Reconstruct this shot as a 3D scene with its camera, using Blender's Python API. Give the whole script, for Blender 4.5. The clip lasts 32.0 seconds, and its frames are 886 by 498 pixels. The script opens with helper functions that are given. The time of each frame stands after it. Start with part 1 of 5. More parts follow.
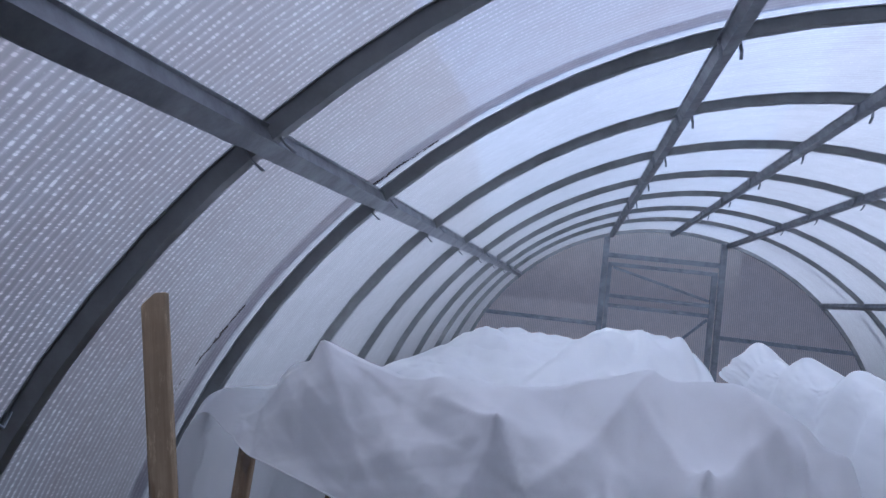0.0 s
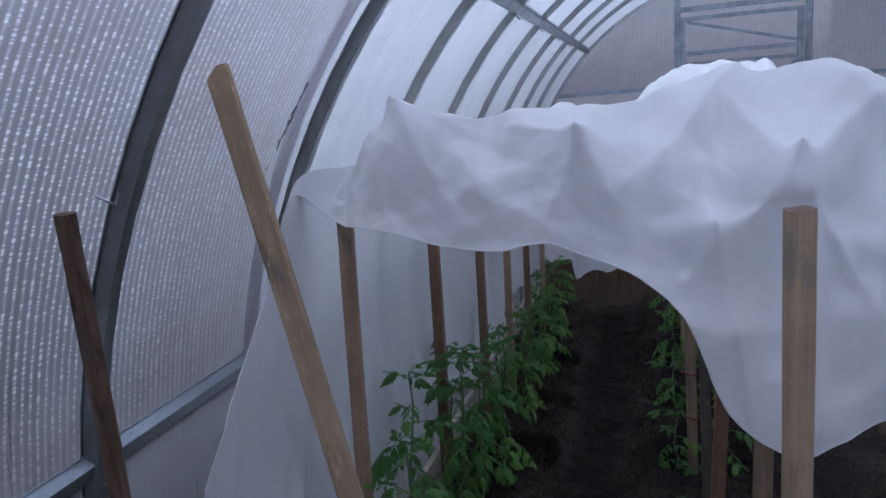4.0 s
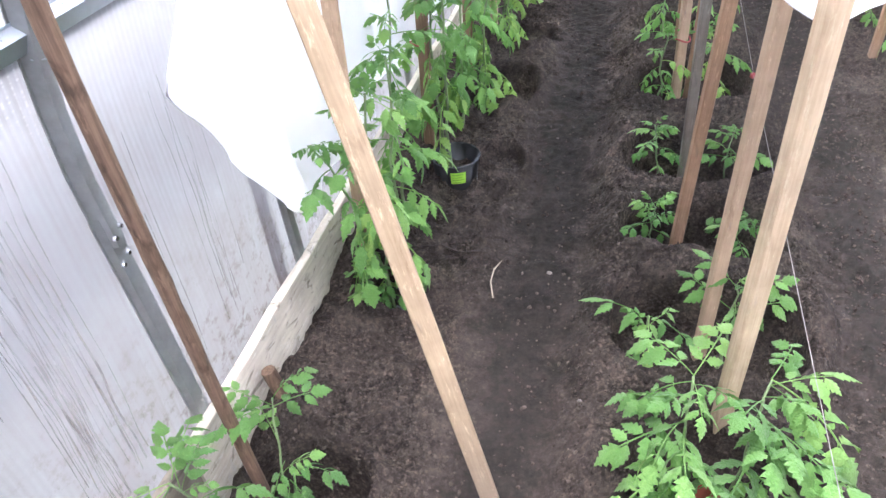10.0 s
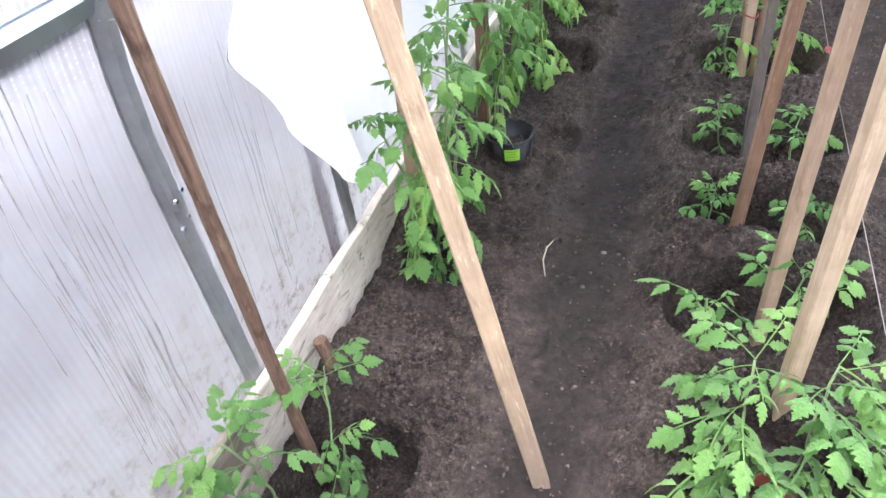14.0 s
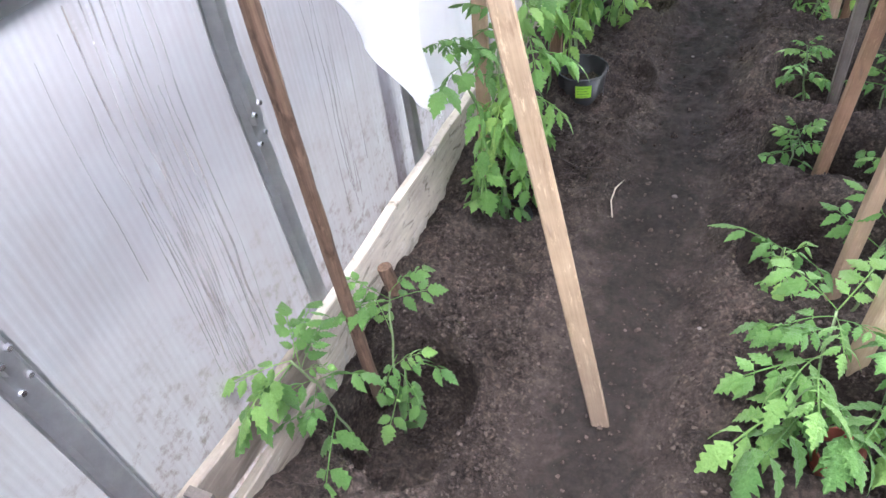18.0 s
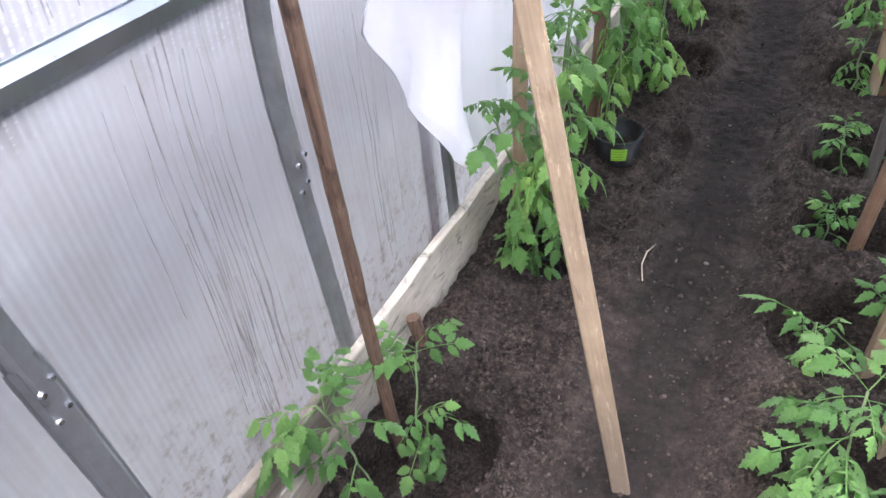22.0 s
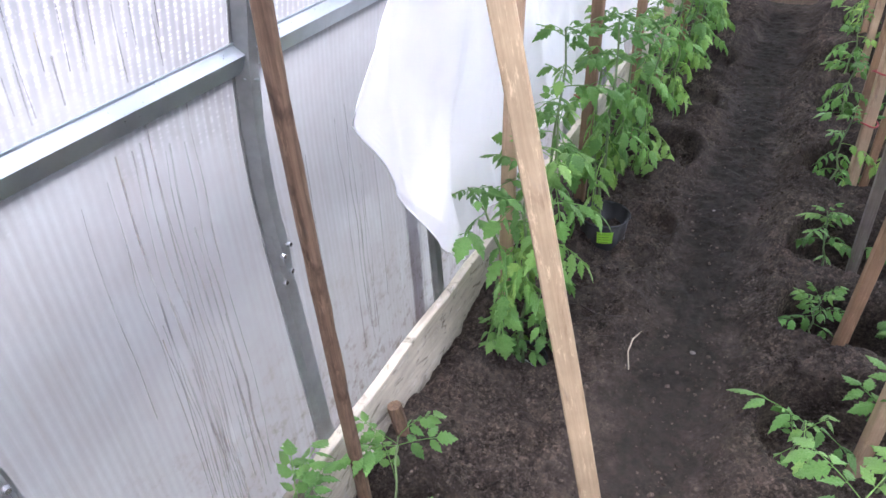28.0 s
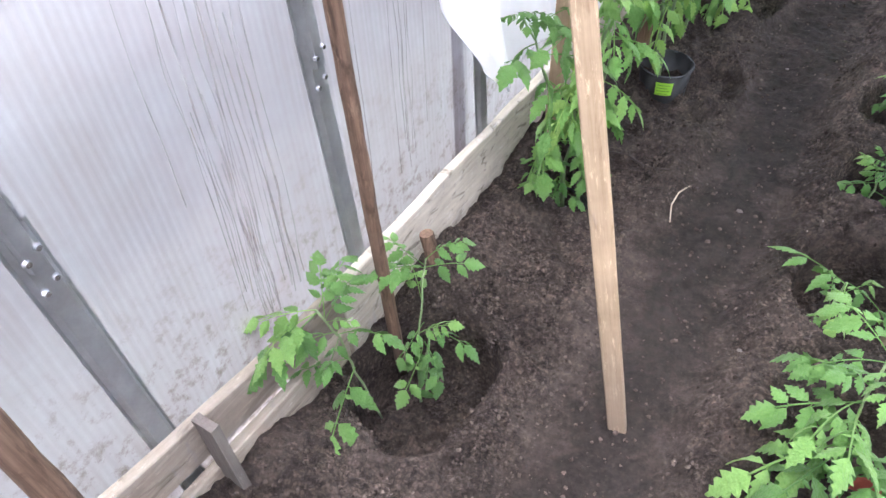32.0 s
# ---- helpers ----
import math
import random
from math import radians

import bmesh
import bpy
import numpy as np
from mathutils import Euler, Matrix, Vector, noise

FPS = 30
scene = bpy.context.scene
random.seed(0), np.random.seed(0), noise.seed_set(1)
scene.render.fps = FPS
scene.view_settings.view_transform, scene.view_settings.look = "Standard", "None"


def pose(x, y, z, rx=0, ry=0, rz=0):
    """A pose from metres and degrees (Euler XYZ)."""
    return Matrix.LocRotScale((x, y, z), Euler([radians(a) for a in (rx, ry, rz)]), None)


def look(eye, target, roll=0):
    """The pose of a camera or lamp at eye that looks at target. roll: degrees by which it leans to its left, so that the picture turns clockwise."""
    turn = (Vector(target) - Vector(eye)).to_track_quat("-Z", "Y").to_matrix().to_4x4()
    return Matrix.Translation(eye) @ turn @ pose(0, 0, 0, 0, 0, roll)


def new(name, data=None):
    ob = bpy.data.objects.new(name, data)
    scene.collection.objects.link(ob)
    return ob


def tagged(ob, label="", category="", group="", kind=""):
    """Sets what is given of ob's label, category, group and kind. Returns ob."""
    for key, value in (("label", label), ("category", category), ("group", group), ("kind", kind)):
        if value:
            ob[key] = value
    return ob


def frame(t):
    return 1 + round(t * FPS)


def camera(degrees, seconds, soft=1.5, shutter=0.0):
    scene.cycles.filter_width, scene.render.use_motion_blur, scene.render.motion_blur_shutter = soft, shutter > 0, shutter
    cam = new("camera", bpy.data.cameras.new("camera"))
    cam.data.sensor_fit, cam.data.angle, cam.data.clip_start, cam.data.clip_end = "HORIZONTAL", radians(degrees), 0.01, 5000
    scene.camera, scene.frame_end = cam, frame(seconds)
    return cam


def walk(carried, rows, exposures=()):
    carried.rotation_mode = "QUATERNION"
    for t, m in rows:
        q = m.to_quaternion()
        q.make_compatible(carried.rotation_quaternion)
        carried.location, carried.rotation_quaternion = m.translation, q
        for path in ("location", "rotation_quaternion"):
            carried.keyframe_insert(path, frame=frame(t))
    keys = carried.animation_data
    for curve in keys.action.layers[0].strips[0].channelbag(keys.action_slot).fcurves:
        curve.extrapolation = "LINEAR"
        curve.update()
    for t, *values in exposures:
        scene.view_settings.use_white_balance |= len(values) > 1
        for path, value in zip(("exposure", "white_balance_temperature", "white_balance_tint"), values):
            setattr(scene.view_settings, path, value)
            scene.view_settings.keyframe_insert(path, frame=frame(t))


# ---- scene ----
cam = camera(64.6, 32.0)
PATH = [
    (0, (-0.267, 0.144, 2.075), (-0.641, 2.106, 2.181), 6.4),
    (0.5, (-0.254, 0.147, 2.057), (-0.625, 2.11, 2.138), 7.6),
    (1, (-0.274, 0.132, 2.019), (-0.671, 2.092, 2.012), 11.7),
    (1.5, (-0.26, 0.131, 2.018), (-0.68, 2.087, 2.019), 12.6),
    (2, (-0.232, 0.167, 2.022), (-0.601, 2.132, 2.042), 10.2),
    (2.5, (-0.224, 0.164, 2.037), (-0.557, 2.135, 2.077), 4.8),
    (3, (-0.225, 0.144, 1.989), (-0.625, 2.103, 1.983), 1.3),
    (3.5, (-0.236, 0.15, 1.952), (-0.69, 2.089, 1.764), -1.7),
    (4, (-0.251, 0.144, 1.907), (-0.822, 2.019, 1.506), -4.6),
    (4.5, (-0.274, 0.168, 1.871), (-0.883, 1.969, 1.249), -3.1),
    (6.5, (-0.35, 0.188, 1.747), (-0.933, 1.735, 0.621), -4.8),
    (7, (-0.363, 0.194, 1.718), (-0.886, 1.7, 0.511), -2.5),
    (7.5, (-0.362, 0.191, 1.7), (-0.852, 1.661, 0.437), -2.2),
    (8, (-0.343, 0.208, 1.696), (-0.822, 1.698, 0.45), -4.1),
    (8.5, (-0.312, 0.215, 1.685), (-0.788, 1.681, 0.412), -5.9),
    (9, (-0.303, 0.21, 1.677), (-0.765, 1.684, 0.406), -6.1),
    (9.5, (-0.311, 0.21, 1.687), (-0.759, 1.691, 0.42), -5.3),
    (10, (-0.315, 0.21, 1.687), (-0.777, 1.701, 0.437), -5.6),
    (10.5, (-0.324, 0.212, 1.689), (-0.838, 1.697, 0.453), -7.6),
    (11, (-0.324, 0.206, 1.673), (-0.869, 1.689, 0.447), -7.0),
    (11.5, (-0.334, 0.201, 1.673), (-0.885, 1.669, 0.431), -6.3),
    (12, (-0.333, 0.187, 1.675), (-0.887, 1.646, 0.424), -5.6),
    (12.5, (-0.331, 0.188, 1.656), (-0.87, 1.644, 0.395), -5.5),
    (13, (-0.336, 0.195, 1.664), (-0.91, 1.619, 0.382), -5.5),
    (13.5, (-0.342, 0.2, 1.657), (-0.932, 1.609, 0.365), -6.2),
    (14, (-0.335, 0.204, 1.656), (-0.92, 1.629, 0.381), -7.4),
    (14.5, (-0.35, 0.198, 1.651), (-0.939, 1.626, 0.38), -5.3),
    (15, (-0.371, 0.169, 1.646), (-1.015, 1.57, 0.372), -3.8),
    (15.5, (-0.391, 0.161, 1.646), (-1.122, 1.515, 0.368), -4.3),
    (17.5, (-0.379, 0.192, 1.614), (-1.068, 1.491, 0.259), -9.2),
    (18, (-0.394, 0.18, 1.616), (-1.077, 1.457, 0.237), -8.2),
    (18.5, (-0.396, 0.167, 1.62), (-1.09, 1.434, 0.237), -7.1),
    (19, (-0.381, 0.161, 1.639), (-1.095, 1.464, 0.3), -6.6),
    (19.5, (-0.374, 0.172, 1.635), (-1.1, 1.518, 0.347), -5.8),
    (20, (-0.362, 0.168, 1.649), (-1.109, 1.523, 0.382), -6.6),
    (20.5, (-0.358, 0.164, 1.654), (-1.138, 1.519, 0.406), -7.8),
    (21, (-0.387, 0.162, 1.653), (-1.182, 1.499, 0.395), -6.7),
    (21.5, (-0.392, 0.156, 1.648), (-1.19, 1.489, 0.388), -6.6),
    (22, (-0.389, 0.168, 1.648), (-1.177, 1.498, 0.379), -6.5),
    (22.5, (-0.409, 0.183, 1.692), (-1.171, 1.556, 0.453), -3.8),
    (23, (-0.419, 0.175, 1.695), (-1.165, 1.602, 0.508), -2.5),
    (23.5, (-0.425, 0.186, 1.683), (-1.195, 1.612, 0.511), -3.6),
    (24, (-0.417, 0.219, 1.667), (-1.218, 1.579, 0.438), -5.8),
    (24.5, (-0.422, 0.226, 1.665), (-1.237, 1.565, 0.423), -6.9),
    (26.5, (-0.422, 0.209, 1.657), (-1.189, 1.562, 0.399), -3.6),
    (27, (-0.424, 0.215, 1.66), (-1.18, 1.579, 0.408), -3.6),
    (27.5, (-0.429, 0.232, 1.681), (-1.202, 1.654, 0.506), -4.1),
    (28, (-0.427, 0.227, 1.686), (-1.207, 1.677, 0.55), -3.5),
    (28.5, (-0.427, 0.226, 1.683), (-1.221, 1.681, 0.564), -5.0),
    (29, (-0.44, 0.258, 1.67), (-1.212, 1.653, 0.462), -5.2),
    (29.5, (-0.426, 0.267, 1.665), (-1.17, 1.658, 0.436), -5.2),
    (30, (-0.384, 0.275, 1.626), (-1.018, 1.682, 0.355), -3.7),
    (30.5, (-0.345, 0.257, 1.61), (-0.911, 1.646, 0.287), -1.7),
    (31, (-0.35, 0.228, 1.595), (-1.038, 1.53, 0.243), -2.0),
    (31.5, (-0.362, 0.221, 1.569), (-1.117, 1.441, 0.176), -0.8),
    (32, (-0.368, 0.211, 1.584), (-1.176, 1.37, 0.169), -3.5),
]
# seconds, stops, kelvin, tint
EXPOSURES = [(0.0, 1.15, 4890, 8), (3.0, 1.22, 4890, 8), (4.0, 1.48, 4890, 8), (4.5, 1.62, 4890, 8), (6.5, 3.05, 5540, 7), (7.2, 4.0, 5540, 7), (8.5, 4.55, 5560, 7), (11.0, 4.85, 5560, 7), (14.0, 4.8, 5560, 7), (18.0, 4.6, 5560, 8), (20.0, 4.55, 5550, 8), (22.0, 4.23, 5550, 8), (24.0, 4.17, 5550, 8), (27.0, 4.34, 5550, 8), (29.0, 4.2, 5550, 8), (30.0, 4.25, 5610, 8), (32.0, 4.65, 5600, 8)]
walk(cam, [(t, look(eye, target, roll)) for t, eye, target, roll in PATH], EXPOSURES)

# ---------------------------------------------------------------- world and sun
world = bpy.data.worlds.new("overcast_sky")
scene.world = world
world.use_nodes = True
wn = world.node_tree
sky = wn.nodes.new("ShaderNodeTexSky")
sky.sky_type = "NISHITA"
sky.sun_disc = False
sky.sun_elevation = radians(75)
sky.sun_rotation = radians(180)
sky.air_density, sky.dust_density, sky.ozone_density = 1.0, 6.0, 1.0
wn.links.new(sky.outputs[0], wn.nodes["Background"].inputs[0])
wn.nodes["Background"].inputs[1].default_value = 0.135
sun_data = bpy.data.lights.new("overcast_sun", "SUN")
sun_data.energy, sun_data.angle, sun_data.color = 1.2, radians(45), (1.0, 0.96, 0.9)
sun = new("overcast_sun", sun_data)
sun.matrix_world = look((0.1, 0.6, 6), (0, 2.2, 0))

# ---------------------------------------------------------------- plan
CX, CZ, RAD = 0.517, 1.0, 1.782          # arch centre, springing height, inner radius
PITCH, ARCH0, BACK, END = 0.644, 1.110, -1.52, 6.50
ARCHES = [ARCH0 + PITCH * i for i in range(-4, 8)]
SHEET = RAD + 0.031
FLAT = 0.986                             # the arch is slightly flatter than a half circle
rng = random.Random(7)


# ---------------------------------------------------------------- materials
class Mat:
    """A node material with a principled shader and a few shortcuts."""

    def __init__(self, name, rough=0.7, metal=0.0, spec=0.5):
        self.m = bpy.data.materials.new(name)
        self.m.use_nodes = True
        self.t = self.m.node_tree
        self.p = self.t.nodes["Principled BSDF"]
        self.p.inputs["Roughness"].default_value = rough
        self.p.inputs["Metallic"].default_value = metal
        self.p.inputs["Specular IOR Level"].default_value = spec
        self.co = self.t.nodes.new("ShaderNodeTexCoord")

    def node(self, kind, **values):
        n = self.t.nodes.new(kind)
        for key, value in values.items():
            n.inputs[key].default_value = value
        return n

    def link(self, a, b):
        self.t.links.new(a, b)

    def scaled(self, scale, space="Object"):
        n = self.node("ShaderNodeMapping", Scale=scale)
        self.link(self.co.outputs[space], n.inputs["Vector"])
        return n.outputs[0]

    def noise(self, scale=10.0, detail=5.0, rough=0.6, vec=None, distort=0.0):
        n = self.node("ShaderNodeTexNoise", Scale=scale, Detail=detail, Roughness=rough, Distortion=distort)
        self.link(vec or self.co.outputs["Object"], n.inputs["Vector"])
        return n.outputs["Fac"]

    def ramp(self, fac, *stops):
        n = self.t.nodes.new("ShaderNodeValToRGB")
        e = n.color_ramp.elements
        while len(e) < len(stops):
            e.new(0.5)
        for el, (pos, col) in zip(e, stops):
            el.position = pos
            el.color = (*col, 1) if len(col) == 3 else col
        self.link(fac, n.inputs[0])
        return n.outputs[0]

    def mix(self, fac, a, b, kind="MIX"):
        n = self.t.nodes.new("ShaderNodeMix")
        n.data_type, n.blend_type = "RGBA", kind
        for sock, v in ((n.inputs[0], fac), (n.inputs[6], a), (n.inputs[7], b)):
            if isinstance(v, (int, float)):
                sock.default_value = v
            elif isinstance(v, tuple):
                sock.default_value = (*v, 1)
            else:
                self.link(v, sock)
        return n.outputs[2]

    def math(self, op, a, b=0.0):
        n = self.t.nodes.new("ShaderNodeMath")
        n.operation = op
        for sock, v in zip(n.inputs, (a, b)):
            if isinstance(v, (int, float)):
                sock.default_value = v
            else:
                self.link(v, sock)
        return n.outputs[0]

    def color(self, out):
        if isinstance(out, tuple):
            self.p.inputs["Base Color"].default_value = (*out, 1)
        else:
            self.link(out, self.p.inputs["Base Color"])

    def bump(self, height, strength=0.5, distance=0.002):
        n = self.node("ShaderNodeBump", Strength=strength, Distance=distance)
        self.link(height, n.inputs["Height"])
        self.link(n.outputs[0], self.p.inputs["Normal"])
        return n.outputs[0]

    def random(self):
        return self.t.nodes.new("ShaderNodeObjectInfo").outputs["Random"]


def mat_soil():
    k = Mat("damp_soil", 0.95, spec=0.15)
    big = k.noise(2.3, 5, 0.65)
    damp = k.noise(4.2, 5, 0.7, distort=0.4)
    mid = k.noise(34, 8, 0.78)
    fine = k.noise(190, 4, 0.8)
    sep = k.node("ShaderNodeSeparateXYZ")
    k.link(k.co.outputs["Object"], sep.inputs[0])
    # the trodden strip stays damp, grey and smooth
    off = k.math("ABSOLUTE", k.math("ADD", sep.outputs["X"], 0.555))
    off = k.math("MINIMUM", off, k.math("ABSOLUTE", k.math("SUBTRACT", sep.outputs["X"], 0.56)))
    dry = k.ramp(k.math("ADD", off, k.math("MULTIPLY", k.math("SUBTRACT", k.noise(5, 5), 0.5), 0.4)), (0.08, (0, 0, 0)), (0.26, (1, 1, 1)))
    base = k.ramp(big, (0.3, (0.066, 0.052, 0.043)), (0.5, (0.104, 0.082, 0.068)), (0.72, (0.158, 0.126, 0.105)))
    wet = k.ramp(damp, (0.38, (1, 1, 1)), (0.54, (0, 0, 0)))
    base = k.mix(k.math("MULTIPLY", wet, 0.65), base, (0.050, 0.038, 0.032))
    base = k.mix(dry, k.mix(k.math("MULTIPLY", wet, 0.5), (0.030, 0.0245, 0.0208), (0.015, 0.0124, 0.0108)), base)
    grit = k.ramp(mid, (0.30, (0.28, 0.28, 0.28)), (0.48, (0.9, 0.9, 0.9)), (0.68, (1.45, 1.42, 1.38)))
    col = k.mix(k.math("ADD", k.math("MULTIPLY", dry, 0.2), 0.78), base, k.mix(1.0, base, grit, "MULTIPLY"))
    crumb = k.node("ShaderNodeTexVoronoi", Scale=105.0, Randomness=1.0)
    warp = k.node("ShaderNodeTexNoise", Scale=60.0, Detail=3.0)
    k.link(k.co.outputs["Object"], warp.inputs["Vector"])
    k.link(k.mix(0.012, k.co.outputs["Object"], warp.outputs["Color"], "LINEAR_LIGHT"), crumb.inputs["Vector"])
    lump = k.node("ShaderNodeTexVoronoi", Scale=46.0, Randomness=1.0)
    k.link(k.mix(0.02, k.co.outputs["Object"], warp.outputs["Color"], "LINEAR_LIGHT"), lump.inputs["Vector"])
    grain = k.ramp(crumb.outputs["Color"], (0.1, (0.50, 0.50, 0.50)), (0.5, (0.95, 0.95, 0.95)), (0.95, (1.6, 1.56, 1.5)))
    # shade in the crevices between crumbs, painted into the soil colour
    gap_shade = k.ramp(k.math("ADD", crumb.outputs["Distance"], k.math("MULTIPLY", lump.outputs["Distance"], 0.6)), (0.35, (1.15, 1.15, 1.15)), (0.95, (0.55, 0.55, 0.55)))
    loose = k.math("MULTIPLY", k.math("ADD", k.math("MULTIPLY", dry, 0.6), 0.4), k.ramp(k.noise(8, 4, 0.6), (0.35, (0.35, 0.35, 0.35)), (0.6, (1, 1, 1))))
    col = k.mix(loose, col, k.mix(1.0, k.mix(1.0, col, grain, "MULTIPLY"), gap_shade, "MULTIPLY"))
    speck = k.ramp(fine, (0.60, (0, 0, 0)), (0.68, (1, 1, 1)))
    col = k.mix(k.math("MULTIPLY", k.math("MULTIPLY", speck, 0.45), dry), col, (0.21, 0.165, 0.135))
    k.color(col)
    h = k.math("ADD", k.math("MULTIPLY", mid, 1.0), k.math("MULTIPLY", fine, 0.5))
    h = k.math("SUBTRACT", h, k.math("MULTIPLY", k.math("MULTIPLY", loose, crumb.outputs["Distance"]), 0.35))
    n = k.node("ShaderNodeBump", Distance=0.022)
    k.link(k.math("ADD", k.math("MULTIPLY", dry, 0.65), 0.35), n.inputs["Strength"])
    k.link(h, n.inputs["Height"])
    k.link(n.outputs[0], k.p.inputs["Normal"])
    return k.m


def mat_clod():
    k = Mat("soil_clod", 0.95, spec=0.12)
    isl = k.t.nodes.new("ShaderNodeNewGeometry").outputs["Random Per Island"]
    col = k.ramp(isl, (0.0, (0.035, 0.027, 0.022)), (0.5, (0.080, 0.063, 0.051)), (1.0, (0.115, 0.092, 0.075)))
    k.color(k.mix(1.0, col, k.ramp(k.noise(90, 4), (0.3, (0.6, 0.6, 0.6)), (0.7, (1.2, 1.2, 1.2))), "MULTIPLY"))
    k.bump(k.noise(120, 4), 0.8, 0.004)
    return k.m


def mat_wood(name, dark, light, stain, grain=(110, 110, 4), stain_amount=0.5, knot=(14, 14, 5), mud=0.22, stained=0.56, flake=0.5):
    k = Mat(name, 0.78, spec=0.25)
    g = k.noise(1.0, 6, 0.7, k.scaled(grain), 0.3)
    knots = k.noise(1.0, 4, 0.6, k.scaled(knot), 0.8)
    blotch = k.noise(6.0, 5, 0.65)
    col = k.ramp(g, (0.22, dark), (0.78, light))
    st = k.ramp(knots, (stained, (0, 0, 0)), (stained + 0.14, (1, 1, 1)))
    col = k.mix(k.math("MULTIPLY", st, stain_amount), col, stain)
    tone = k.ramp(k.random(), (0, (0.85, 0.85, 0.85)), (1, (1.1, 1.08, 1.05)))
    pale = k.ramp(k.noise(1.0, 6, 0.8, k.scaled(tuple(0.45 * q + 10 for q in grain))), (0.56, (0, 0, 0)), (0.66, (1, 1, 1)))
    col = k.mix(k.math("MULTIPLY", pale, flake), col, tuple(min(0.8, c * 1.45) for c in light))
    col = k.mix(0.7, col, k.ramp(blotch, (0.3, (0.72, 0.70, 0.68)), (0.7, (1.2, 1.2, 1.18))), "MULTIPLY")
    sep = k.node("ShaderNodeSeparateXYZ")
    k.link(k.co.outputs["Object"], sep.inputs[0])
    foot = k.ramp(k.math("ADD", sep.outputs["Z"], k.math("MULTIPLY", k.math("SUBTRACT", k.noise(9, 5, 0.7), 0.5), 0.3)), (0.05, (1, 1, 1)), (mud, (0, 0, 0)))
    col = k.mix(k.math("MULTIPLY", foot, 0.6), col, (0.13, 0.105, 0.085))
    smudge = k.ramp(k.noise(1.0, 4, 0.6, k.scaled((16, 16, 5))), (0.60, (0, 0, 0)), (0.68, (1, 1, 1)))
    col = k.mix(k.math("MULTIPLY", smudge, 0.4), col, tuple(0.55 * sum(light) / 3 for _ in range(3)))
    k.color(k.mix(1.0, col, tone, "MULTIPLY"))
    k.bump(k.noise(1.0, 5, 0.6, k.scaled(tuple(1.8 * q for q in grain))), 0.3, 0.0015)
    return k.m


def mat_metal():
    k = Mat("galvanised_steel", 0.3, 0.9)
    n = k.noise(5, 4, 0.6)
    sp = k.noise(60, 5, 0.7)
    col = k.ramp(n, (0.3, (0.42, 0.455, 0.48)), (0.7, (0.58, 0.62, 0.65)))
    rust = k.ramp(k.noise(9, 6, 0.75), (0.66, (0, 0, 0)), (0.8, (1, 1, 1)))
    col = k.mix(k.math("MULTIPLY", rust, 0.5), col, (0.16, 0.13, 0.11))
    k.color(col)
    k.link(k.ramp(sp, (0.3, (0.26, 0.26, 0.26)), (0.7, (0.5, 0.5, 0.5))), k.p.inputs["Roughness"])
    k.bump(sp, 0.12, 0.001)
    return k.m


def mat_old_metal():
    k = Mat("weathered_steel_arch", 0.5, 0.6)
    n = k.noise(7, 5, 0.65)
    k.color(k.ramp(n, (0.3, (0.21, 0.213, 0.205)), (0.7, (0.37, 0.38, 0.375))))
    k.bump(k.noise(80, 4), 0.15, 0.001)
    return k.m


